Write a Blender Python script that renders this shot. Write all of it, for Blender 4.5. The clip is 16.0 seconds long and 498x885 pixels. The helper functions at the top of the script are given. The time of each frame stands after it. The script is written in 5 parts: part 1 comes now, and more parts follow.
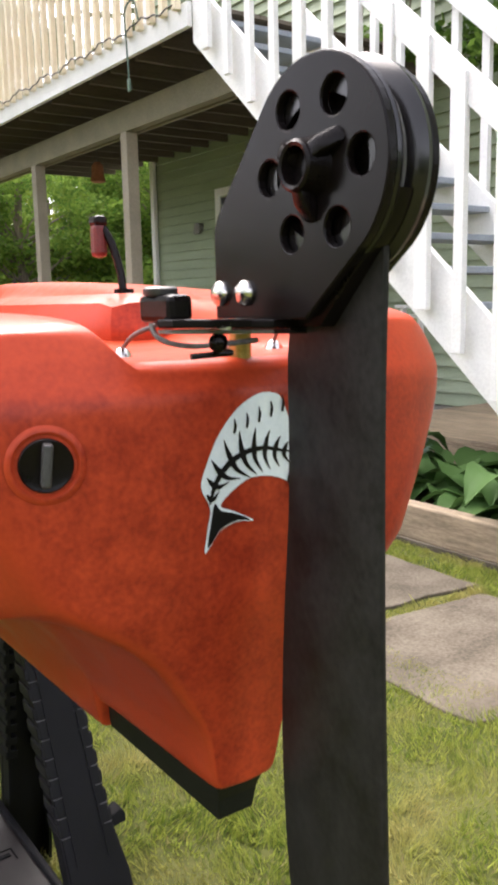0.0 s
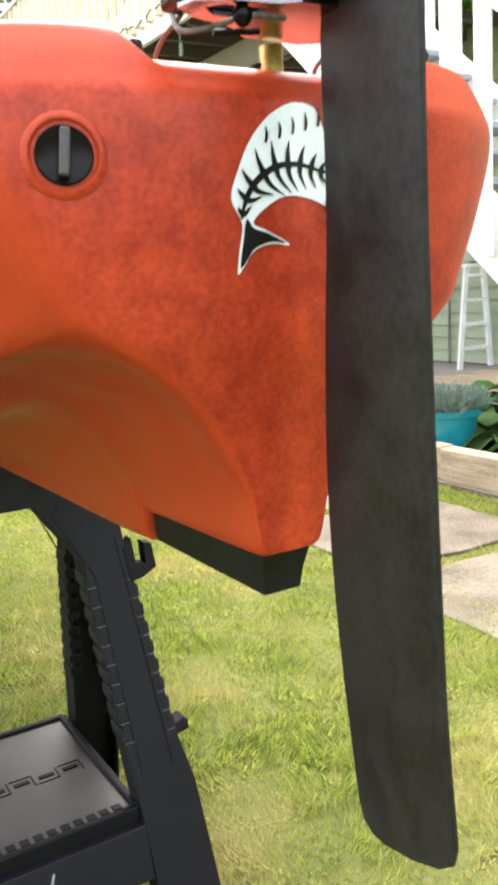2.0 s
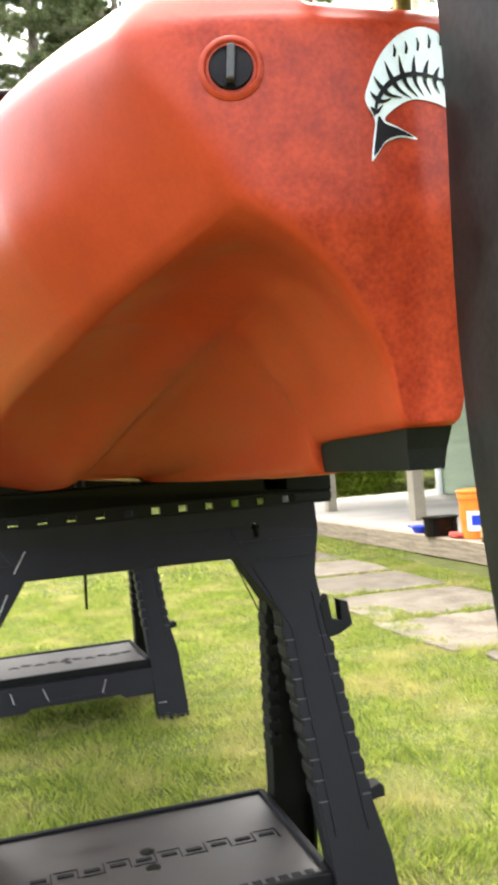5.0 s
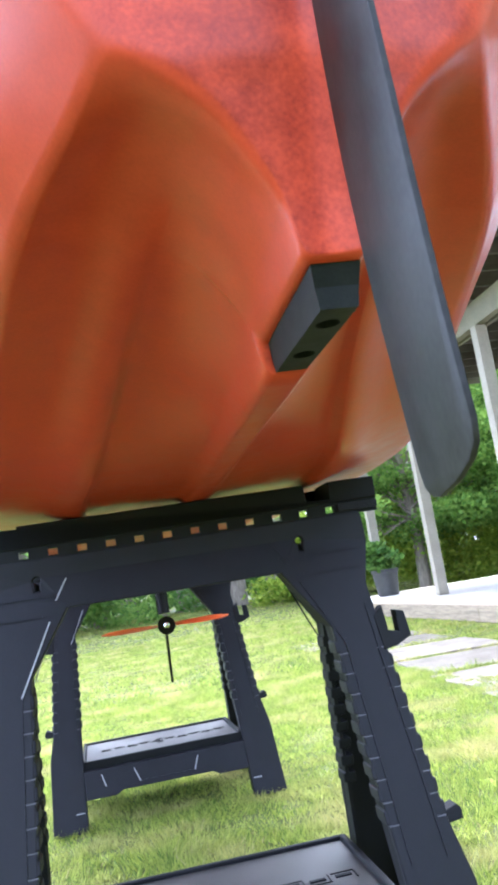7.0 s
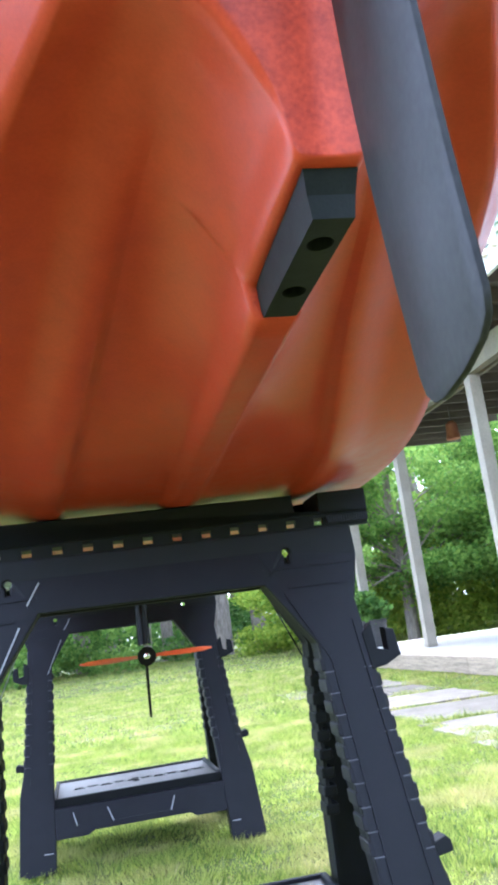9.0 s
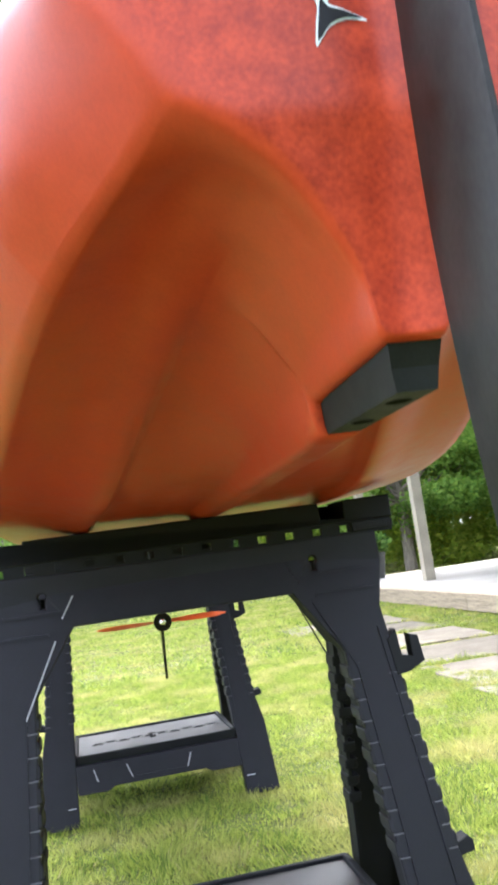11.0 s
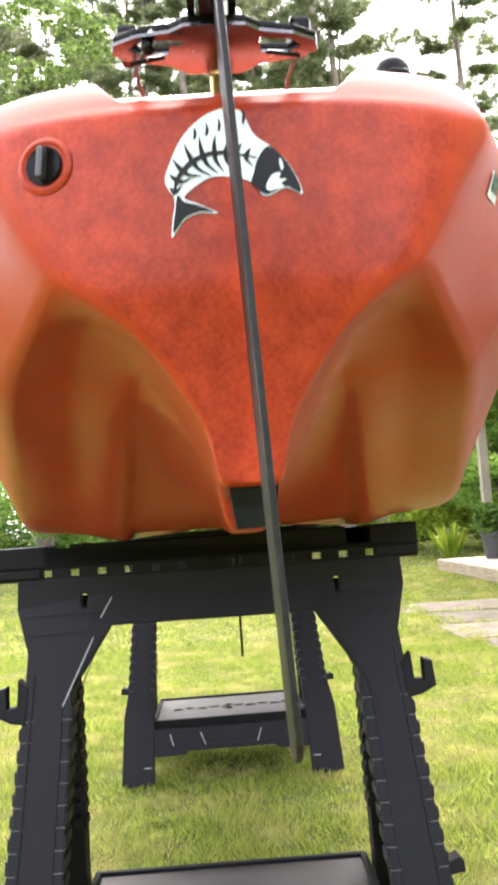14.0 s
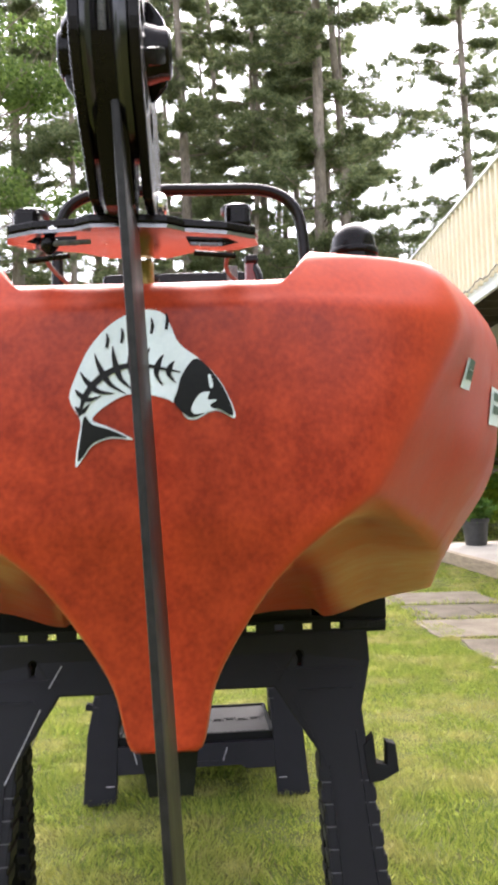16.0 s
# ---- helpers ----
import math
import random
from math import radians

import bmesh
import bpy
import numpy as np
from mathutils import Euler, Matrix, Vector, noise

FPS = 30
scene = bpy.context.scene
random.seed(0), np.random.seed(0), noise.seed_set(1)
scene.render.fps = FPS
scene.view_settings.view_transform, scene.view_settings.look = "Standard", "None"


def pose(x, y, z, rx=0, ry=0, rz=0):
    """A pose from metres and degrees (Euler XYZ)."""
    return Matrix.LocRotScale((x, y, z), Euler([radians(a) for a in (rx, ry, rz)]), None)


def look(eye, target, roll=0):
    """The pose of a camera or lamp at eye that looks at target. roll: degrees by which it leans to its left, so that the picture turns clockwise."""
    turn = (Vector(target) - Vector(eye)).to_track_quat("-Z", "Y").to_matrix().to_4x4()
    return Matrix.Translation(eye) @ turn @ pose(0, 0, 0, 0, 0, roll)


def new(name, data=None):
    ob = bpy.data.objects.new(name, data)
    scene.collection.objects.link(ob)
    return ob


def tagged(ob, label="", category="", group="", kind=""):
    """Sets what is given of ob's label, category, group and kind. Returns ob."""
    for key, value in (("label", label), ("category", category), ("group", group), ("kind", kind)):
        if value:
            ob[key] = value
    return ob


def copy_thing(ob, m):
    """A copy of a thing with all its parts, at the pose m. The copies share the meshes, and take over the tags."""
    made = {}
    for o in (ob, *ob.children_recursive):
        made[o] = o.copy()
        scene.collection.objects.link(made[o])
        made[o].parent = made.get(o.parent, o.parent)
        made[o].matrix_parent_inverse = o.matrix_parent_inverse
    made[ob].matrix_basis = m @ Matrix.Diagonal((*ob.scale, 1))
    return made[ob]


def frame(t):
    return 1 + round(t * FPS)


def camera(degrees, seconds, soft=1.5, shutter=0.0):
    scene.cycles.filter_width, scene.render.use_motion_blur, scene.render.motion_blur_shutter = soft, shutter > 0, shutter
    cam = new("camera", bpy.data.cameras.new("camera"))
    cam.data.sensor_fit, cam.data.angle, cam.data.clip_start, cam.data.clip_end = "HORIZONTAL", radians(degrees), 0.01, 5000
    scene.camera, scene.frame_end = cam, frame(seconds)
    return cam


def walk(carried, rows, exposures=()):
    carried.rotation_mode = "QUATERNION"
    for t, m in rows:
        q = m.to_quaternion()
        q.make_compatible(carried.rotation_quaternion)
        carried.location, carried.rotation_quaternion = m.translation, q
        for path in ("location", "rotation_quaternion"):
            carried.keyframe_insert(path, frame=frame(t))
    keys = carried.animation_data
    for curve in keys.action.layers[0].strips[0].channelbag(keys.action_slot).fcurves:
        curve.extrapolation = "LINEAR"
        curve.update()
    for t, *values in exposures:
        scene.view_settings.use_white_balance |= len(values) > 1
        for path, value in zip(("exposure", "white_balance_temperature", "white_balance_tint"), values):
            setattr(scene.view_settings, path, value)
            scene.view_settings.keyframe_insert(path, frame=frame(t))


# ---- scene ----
cam = camera(32.7, 16.0, 3.6, 0.4)
PATH = [
    (0, (-0.201, -1.282, 1.116), (0.935, 0.331, 0.786), -1.2),
    (0.5, (-0.19, -1.295, 1.093), (0.92, 0.334, 0.758), -1.1),
    (1, (-0.186, -1.305, 1.063), (0.897, 0.339, 0.714), -1.2),
    (1.5, (-0.194, -1.3, 1.026), (0.854, 0.362, 0.651), -3.2),
    (2, (-0.192, -1.284, 0.987), (0.813, 0.405, 0.621), -3.4),
    (2.5, (-0.192, -1.266, 0.95), (0.794, 0.443, 0.625), -3.0),
    (3, (-0.193, -1.252, 0.913), (0.779, 0.475, 0.629), -2.9),
    (3.5, (-0.197, -1.256, 0.895), (0.671, 0.535, 0.698), -1.5),
    (4, (-0.213, -1.293, 0.896), (0.562, 0.545, 0.744), -1.5),
    (4.5, (-0.209, -1.327, 0.862), (0.485, 0.547, 0.782), -2.1),
    (5, (-0.2, -1.368, 0.829), (0.375, 0.547, 0.867), -4.4),
    (7.5, (-0.083, -1.353, 0.641), (0.254, 0.587, 1.006), -8.9),
    (8, (-0.081, -1.322, 0.624), (0.279, 0.599, 1.046), -7.2),
    (8.5, (-0.082, -1.294, 0.601), (0.297, 0.619, 1.045), -7.4),
    (11, (-0.124, -1.323, 0.741), (0.257, 0.625, 0.993), -7.9),
    (11.5, (-0.091, -1.335, 0.784), (0.223, 0.623, 1.042), -7.8),
    (12, (-0.047, -1.357, 0.79), (0.269, 0.604, 1.025), -7.6),
    (12.5, (-0.048, -1.378, 0.797), (0.332, 0.573, 1.019), -8.3),
    (13, (0.001, -1.394, 0.771), (0.266, 0.582, 0.928), -6.6),
    (13.5, (0.031, -1.416, 0.783), (0.168, 0.574, 0.929), -6.7),
    (14, (0.04, -1.433, 0.817), (0.095, 0.557, 1.007), -3.9),
    (14.5, (0.052, -1.446, 0.849), (0.12, 0.541, 1.063), -3.8),
    (15, (0.07, -1.427, 0.894), (0.159, 0.565, 1.052), -3.2),
    (15.5, (0.084, -1.411, 0.935), (0.133, 0.583, 1.08), -2.9),
    (16, (0.085, -1.363, 0.977), (0.169, 0.632, 1.089), -2.1),
]
EXPOSURES = [(0, 2.2, 6550, 18), (1, 2.4, 6650, 18), (1.5, 2.45, 6750, 15), (2, 3.05, 6600, 12), (3.5, 3.37, 6750, 11), (5, 3.14, 6500, 11), (7.5, 3.63, 4950, 16), (8.5, 3.55, 4900, 15), (11, 3.37, 5750, 12), (12.5, 3.27, 5850, 11), (13.5, 3.35, 6500, 14), (14.5, 3.06, 6450, 17), (15, 2.7, 6400, 19), (16, 2.67, 6400, 18)]
walk(cam, [(t, look(eye, target, roll)) for t, eye, target, roll in PATH], EXPOSURES)

# ---- light ----
SUN_EL, SUN_AZ = radians(58), radians(4)
world = bpy.data.worlds.new("sky")
scene.world = world
world.use_nodes = True
wn, wl = world.node_tree.nodes, world.node_tree.links
sky = wn.new("ShaderNodeTexSky")
sky.sky_type, sky.sun_disc = "NISHITA", False
sky.sun_elevation, sky.sun_rotation, sky.air_density, sky.dust_density = SUN_EL, SUN_AZ, 1.0, 3.0
pale = wn.new("ShaderNodeHueSaturation")
pale.inputs["Saturation"].default_value = 0.32
wl.new(sky.outputs[0], pale.inputs["Color"])
wl.new(pale.outputs[0], wn["Background"].inputs["Color"])
wn["Background"].inputs["Strength"].default_value = 0.15
sun = new("sun", bpy.data.lights.new("sun", "SUN"))
sun.data.energy, sun.data.angle, sun.data.color = 1.5, radians(60), (1.0, 0.95, 0.86)
sun.matrix_world = look((math.sin(SUN_AZ) * 20, math.cos(SUN_AZ) * 20, 20 * math.tan(SUN_EL)), (0, 0, 0))


# ---- materials ----
def material(name, dark, light, rough=0.5, metal=0.0, scale=20.0, fine=200.0, bump=0.15, coat=0.0, stretch=(1, 1, 1), spec=0.5, per=None, vary=0.1):
    """Two tones mixed by a coarse and a fine noise in metres, with relief."""
    m = bpy.data.materials.new(name)
    m.use_nodes = True
    n, l = m.node_tree.nodes, m.node_tree.links
    p = n["Principled BSDF"]
    co = n.new("ShaderNodeTexCoord")
    mp = n.new("ShaderNodeMapping")
    mp.inputs["Scale"].default_value = stretch
    l.new(co.outputs["Object"], mp.inputs["Vector"])
    a, b = n.new("ShaderNodeTexNoise"), n.new("ShaderNodeTexNoise")
    a.inputs["Scale"].default_value, b.inputs["Scale"].default_value = scale, fine
    a.inputs["Detail"].default_value, b.inputs["Detail"].default_value = 5, 3
    mix = n.new("ShaderNodeMath")
    mix.operation = "MULTIPLY_ADD"
    mix.inputs[1].default_value = 0.45
    half = n.new("ShaderNodeMath")
    half.operation = "MULTIPLY"
    half.inputs[1].default_value = 0.55
    for x in (a, b):
        l.new(mp.outputs[0], x.inputs["Vector"])
    l.new(a.outputs["Fac"], half.inputs[0])
    l.new(b.outputs["Fac"], mix.inputs[0])
    l.new(half.outputs[0], mix.inputs[2])
    ramp = n.new("ShaderNodeValToRGB")
    ramp.color_ramp.elements[0].position, ramp.color_ramp.elements[1].position = 0.36, 0.64
    ramp.color_ramp.elements[0].color, ramp.color_ramp.elements[1].color = (*dark, 1), (*light, 1)
    l.new(mix.outputs[0], ramp.inputs["Fac"])
    colour = ramp.outputs["Color"]
    if per:
        hue = n.new("ShaderNodeHueSaturation")
        rnd = n.new("ShaderNodeMapRange")
        rnd.inputs["To Min"].default_value, rnd.inputs["To Max"].default_value = 1 - per, 1 + per
        l.new(n.new("ShaderNodeObjectInfo").outputs["Random"], rnd.inputs["Value"])
        l.new(rnd.outputs[0], hue.inputs["Value"])
        l.new(colour, hue.inputs["Color"])
        colour = hue.outputs[0]
    l.new(colour, p.inputs["Base Color"])
    rr = n.new("ShaderNodeMapRange")
    rr.inputs["To Min"].default_value, rr.inputs["To Max"].default_value = max(0.03, rough - vary), min(1, rough + vary)
    l.new(a.outputs["Fac"], rr.inputs["Value"])
    l.new(rr.outputs[0], p.inputs["Roughness"])
    p.inputs["Metallic"].default_value = metal
    p.inputs["Coat Weight"].default_value = coat
    p.inputs["Coat Roughness"].default_value = 0.15
    p.inputs["Specular IOR Level"].default_value = spec
    if bump:
        bp = n.new("ShaderNodeBump")
        bp.inputs["Strength"].default_value, bp.inputs["Distance"].default_value = bump, 0.002
        l.new(mix.outputs[0], bp.inputs["Height"])
        l.new(bp.outputs[0], p.inputs["Normal"])
    return m


def leaf_material(name, dark, light, through_light=0.35, dry=None):
    m = bpy.data.materials.new(name)
    m.use_nodes = True
    n, l = m.node_tree.nodes, m.node_tree.links
    p = n["Principled BSDF"]
    p.inputs["Roughness"].default_value = 0.6
    p.inputs["Specular IOR Level"].default_value = 0.15
    geo = n.new("ShaderNodeNewGeometry")
    ramp = n.new("ShaderNodeValToRGB")
    ramp.color_ramp.elements[0].color, ramp.color_ramp.elements[1].color = (*dark, 1), (*light, 1)
    l.new(geo.outputs["Random Per Island"], ramp.inputs["Fac"])
    colour = ramp.outputs[0]
    if dry:
        # drier, paler drifts a few hand-widths across
        drift = n.new("ShaderNodeTexNoise")
        drift.inputs["Scale"].default_value, drift.inputs["Detail"].default_value = 3.2, 6
        l.new(n.new("ShaderNodeTexCoord").outputs["Object"], drift.inputs["Vector"])
        rise = n.new("ShaderNodeMapRange")
        rise.inputs["From Min"].default_value, rise.inputs["From Max"].default_value = 0.47, 0.74
        l.new(drift.outputs["Fac"], rise.inputs["Value"])
        blend = n.new("ShaderNodeMix")
        blend.data_type = "RGBA"
        blend.inputs[7].default_value = (*dry, 1)
        l.new(rise.outputs[0], blend.inputs[0])
        l.new(colour, blend.inputs[6])
        colour = blend.outputs[2]
    l.new(colour, p.inputs["Base Color"])
    tr = n.new("ShaderNodeBsdfTranslucent")
    l.new(colour, tr.inputs["Color"])
    mx = n.new("ShaderNodeMixShader")
    mx.inputs[0].default_value = through_light
    l.new(p.outputs[0], mx.inputs[1])
    l.new(tr.outputs[0], mx.inputs[2])
    l.new(mx.outputs[0], n["Material Output"].inputs["Surface"])
    return m


HULL = material("orange_polyethylene", (0.26, 0.025, 0.011), (0.46, 0.053, 0.017), rough=0.34, scale=48, fine=330, bump=0.03, spec=0.22)


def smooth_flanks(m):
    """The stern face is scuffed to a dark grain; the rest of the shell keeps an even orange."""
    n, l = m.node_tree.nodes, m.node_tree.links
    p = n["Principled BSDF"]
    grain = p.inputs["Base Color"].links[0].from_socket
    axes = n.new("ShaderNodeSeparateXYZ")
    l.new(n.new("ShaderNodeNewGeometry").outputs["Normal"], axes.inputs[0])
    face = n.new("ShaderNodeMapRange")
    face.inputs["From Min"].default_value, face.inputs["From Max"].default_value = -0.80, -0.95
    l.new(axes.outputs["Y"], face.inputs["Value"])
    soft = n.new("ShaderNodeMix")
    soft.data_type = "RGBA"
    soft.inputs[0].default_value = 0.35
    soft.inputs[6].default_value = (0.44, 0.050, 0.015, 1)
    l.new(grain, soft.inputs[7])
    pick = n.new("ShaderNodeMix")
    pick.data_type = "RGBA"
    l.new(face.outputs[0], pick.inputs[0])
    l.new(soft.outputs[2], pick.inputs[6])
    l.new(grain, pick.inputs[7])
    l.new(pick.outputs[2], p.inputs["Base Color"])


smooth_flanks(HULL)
BLACK = material("black_moulded_plastic", (0.0045, 0.0032, 0.0030), (0.0085, 0.0062, 0.0058), rough=0.24, scale=40, fine=600, bump=0.03, spec=0.14, vary=0.07)
BLADE = material("scuffed_black_blade", (0.0100, 0.0091, 0.0089), (0.0280, 0.0263, 0.0258), rough=0.46, scale=38, fine=260, bump=0.05, stretch=(1, 1, 0.8), spec=0.19, vary=0.16)
SKEG = material("black_skeg_plastic", (0.004, 0.005, 0.0045), (0.009, 0.010, 0.009), rough=0.55, scale=60, fine=500, spec=0.16)
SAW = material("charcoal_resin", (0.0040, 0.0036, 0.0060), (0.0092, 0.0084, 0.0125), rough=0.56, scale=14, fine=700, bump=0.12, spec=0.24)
# darker copy of the charcoal resin; paints shade on rear frames and leg channels
SAW_DARK = material("charcoal_resin_dark", (0.0028, 0.0028, 0.0035), (0.006, 0.006, 0.0075), rough=0.65, scale=14, fine=700, bump=0.1, spec=0.2)
SHELF = material("dusty_resin", (0.015, 0.0135, 0.0125), (0.043, 0.038, 0.035), rough=0.5, scale=18, fine=500, bump=0.12)
# paler resin tone that paints the light caught on the rib edges
RIB_GLINT = material("rib_highlight_resin", (0.035, 0.034, 0.040), (0.075, 0.073, 0.082), rough=0.5, scale=120, fine=900)
SCUFF = material("scuffed_pale_resin", (0.20, 0.20, 0.21), (0.38, 0.38, 0.40), rough=0.6, scale=200, fine=900)
STEEL = material("stainless_steel", (0.55, 0.53, 0.50), (0.72, 0.70, 0.66), rough=0.2, metal=1.0, scale=80, fine=800, bump=0.02)
BRASS = material("tarnished_brass", (0.30, 0.20, 0.07), (0.48, 0.34, 0.13), rough=0.35, metal=1.0, scale=120, fine=900)
PLATE = material("polished_dark_plate", (0.13, 0.125, 0.125), (0.20, 0.195, 0.19), rough=0.24, metal=1.0, scale=40, fine=500, bump=0.03)
BLACK_GLOSS = material("glossy_black_plastic", (0.006, 0.005, 0.005), (0.011, 0.0095, 0.009), rough=0.2, scale=40, fine=600, bump=0.03, vary=0.06)
GRIP = material("worn_plug_plastic", (0.03, 0.029, 0.029), (0.06, 0.058, 0.057), rough=0.4, scale=90, fine=600, bump=0.05)
WHITE_VINYL = material("white_vinyl", (0.68, 0.76, 0.78), (0.78, 0.85, 0.86), rough=0.4, scale=50, fine=500, bump=0.02)
BLACK_VINYL = material("black_vinyl", (0.005, 0.005, 0.0055), (0.010, 0.0095, 0.0095), rough=0.4, scale=50, fine=500, bump=0.02, spec=0.2)
RED_PLASTIC = material("dark_red_plastic", (0.07, 0.008, 0.007), (0.13, 0.012, 0.010), rough=0.35, scale=60, fine=500)
PROP = material("orange_propeller_plastic", (0.70, 0.10, 0.02), (0.85, 0.16, 0.03), rough=0.4, scale=40, fine=400)
CORD = material("grey_cord", (0.05, 0.05, 0.05), (0.14, 0.13, 0.12), rough=0.8, scale=300, fine=1500)
GREY_PLASTIC = material("grey_plastic", (0.16, 0.15, 0.14), (0.26, 0.25, 0.23), rough=0.5, scale=80, fine=700)
SOIL = material("lawn_soil", (0.045, 0.058, 0.014), (0.105, 0.105, 0.034), rough=0.95, scale=3, fine=60, bump=0.6, spec=0.1)
MULCH = material("brown_mulch", (0.035, 0.020, 0.012), (0.11, 0.062, 0.038), rough=0.95, scale=30, fine=140, bump=1.0)
STONE = material("weathered_flagstone", (0.066, 0.055, 0.040), (0.152, 0.131, 0.100), rough=0.9, scale=6.0, fine=90, bump=0.5, per=0.2, spec=0.15)
CONCRETE = material("pale_concrete", (0.28, 0.25, 0.215), (0.42, 0.385, 0.335), rough=0.85, scale=1.5, fine=60, bump=0.3)
TIMBER = material("weathered_timber", (0.15, 0.115, 0.075), (0.36, 0.28, 0.19), rough=0.85, scale=9, fine=60, bump=0.6, stretch=(6, 0.5, 6), per=0.1)
WHITE_PAINT = material("white_painted_wood", (0.70, 0.70, 0.68), (0.84, 0.84, 0.82), rough=0.5, scale=4, fine=80, bump=0.15)
CREAM = material("cream_painted_baluster", (0.68, 0.57, 0.39), (0.84, 0.76, 0.59), rough=0.55, scale=3, fine=60, bump=0.15, stretch=(3, 3, 0.4))
BEIGE = material("beige_painted_post", (0.24, 0.205, 0.15), (0.33, 0.285, 0.215), rough=0.6, scale=4, fine=60, bump=0.2)
OLIVE_WOOD = material("brown_stained_joist", (0.075, 0.060, 0.042), (0.13, 0.105, 0.075), rough=0.75, scale=5, fine=60, bump=0.3, stretch=(0.5, 4, 4))
OLIVE_BEAM = material("olive_painted_beam", (0.16, 0.14, 0.085), (0.23, 0.20, 0.13), rough=0.7, scale=4, fine=60, bump=0.3)
TREAD = material("grey_painted_tread", (0.22, 0.25, 0.28), (0.32, 0.35, 0.39), rough=0.6, scale=5, fine=90, bump=0.2)
SIDING = material("sage_green_clapboard", (0.26, 0.31, 0.205), (0.35, 0.41, 0.28), rough=0.6, scale=3, fine=60, bump=0.2, stretch=(1, 0.3, 3))
BARK = material("pine_bark", (0.10, 0.08, 0.062), (0.29, 0.24, 0.19), rough=0.95, scale=6, fine=30, bump=1.0, stretch=(1, 1, 0.25))
NEEDLES = leaf_material("pine_needles", (0.09, 0.12, 0.058), (0.27, 0.30, 0.145), 0.5)
LEAVES = leaf_material("bright_spring_leaves", (0.14, 0.24, 0.02), (0.40, 0.46, 0.06), 0.55)
LEAVES_DEEP = leaf_material("deep_green_leaves", (0.045, 0.11, 0.02), (0.15, 0.25, 0.045), 0.45)
LEAVES_MAPLE = leaf_material("maple_leaves", (0.055, 0.10, 0.024), (0.18, 0.25, 0.065), 0.5)
LEAVES_MID = leaf_material("mid_green_leaves", (0.10, 0.20, 0.035), (0.28, 0.40, 0.08), 0.55)
GRASS = leaf_material("mown_grass", (0.065, 0.125, 0.018), (0.40, 0.44, 0.085), 0.5, (0.45, 0.38, 0.16))
STRAW = leaf_material("dry_grass", (0.26, 0.22, 0.09), (0.45, 0.38, 0.19), 0.3)
HOSTA = leaf_material("hosta_leaf", (0.035, 0.085, 0.024), (0.09, 0.17, 0.045), 0.2)
LAVENDER = leaf_material("grey_green_foliage", (0.09, 0.14, 0.11), (0.20, 0.26, 0.21), 0.25)
TEAL = material("teal_glazed_plastic", (0.005, 0.19, 0.24), (0.010, 0.27, 0.33), rough=0.35, scale=20, fine=300)
DARK_POT = material("charcoal_plastic_pot", (0.025, 0.024, 0.024), (0.05, 0.048, 0.046), rough=0.55, scale=20, fine=300)
BUCKET = material("orange_bucket_plastic", (0.75, 0.19, 0.015), (0.88, 0.27, 0.03), rough=0.4, scale=20, fine=300)
BLUE = material("blue_plastic", (0.005, 0.03, 0.42), (0.012, 0.06, 0.62), rough=0.4, scale=30, fine=300)
RED = material("red_plastic", (0.38, 0.03, 0.015), (0.52, 0.05, 0.025), rough=0.45, scale=30, fine=300)
GLASS = material("brown_bottle_glass", (0.035, 0.014, 0.004), (0.065, 0.026, 0.007), rough=0.1, scale=30, fine=300, bump=0.0)
LABEL = material("paper_label", (0.50, 0.36, 0.14), (0.66, 0.52, 0.26), rough=0.7, scale=120, fine=600)
WHITE_SACK = material("white_woven_sack", (0.74, 0.74, 0.74), (0.85, 0.85, 0.85), rough=0.7, scale=12, fine=200, bump=0.5)
TERRACOTTA = material("terracotta", (0.26, 0.09, 0.04), (0.38, 0.15, 0.075), rough=0.8, scale=20, fine=200)
WINDOW_DARK = material("window_glass", (0.02, 0.025, 0.03), (0.03, 0.035, 0.04), rough=0.06, scale=5, fine=50, bump=0.0)


# ---- helpers for meshes ----
def adopt(ob, parent):
    """Hang a mesh given in world metres under its thing or part."""
    if parent:
        ob.parent = parent
        if not parent.parent:
            ob.matrix_parent_inverse = parent.matrix_basis.inverted()


def part(name, bm, mat, parent=None, label="", smooth=False):
    me = bpy.data.meshes.new(name)
    bmesh.ops.recalc_face_normals(bm, faces=bm.faces)
    bm.to_mesh(me)
    bm.free()
    me.materials.append(mat)
    if smooth:
        me.shade_smooth()
        me.set_sharp_from_angle(angle=radians(38))
    ob = new(name, me)
    adopt(ob, parent)
    if label:
        ob["label"] = label
    return ob


def raw(name, verts, faces, mat, parent=None, smooth=False):
    me = bpy.data.meshes.new(name)
    me.from_pydata([tuple(v) for v in verts], [], faces)
    me.materials.append(mat)
    if smooth:
        me.shade_smooth()
    ob = new(name, me)
    adopt(ob, parent)
    return ob


def polys(name, verts, k, mat, parent=None):
    """A quick mesh of loose k-sided faces from an (n*k, 3) array."""
    me = bpy.data.meshes.new(name)
    verts = np.asarray(verts, np.float32)
    n = len(verts)
    me.vertices.add(n)
    me.vertices.foreach_set("co", verts.ravel())
    me.loops.add(n)
    me.loops.foreach_set("vertex_index", np.arange(n, dtype=np.int32))
    me.polygons.add(n // k)
    me.polygons.foreach_set("loop_start", np.arange(0, n, k, dtype=np.int32))
    me.update(calc_edges=True)
    me.materials.append(mat)
    ob = new(name, me)
    adopt(ob, parent)
    return ob


def thing(name, label, category, group="", kind="", at=(0, 0, 0), rz=0):
    ob = new(name)
    ob.empty_display_size = 0.05
    ob.matrix_world = pose(*at, 0, 0, rz)
    return tagged(ob, label, category, group, kind)


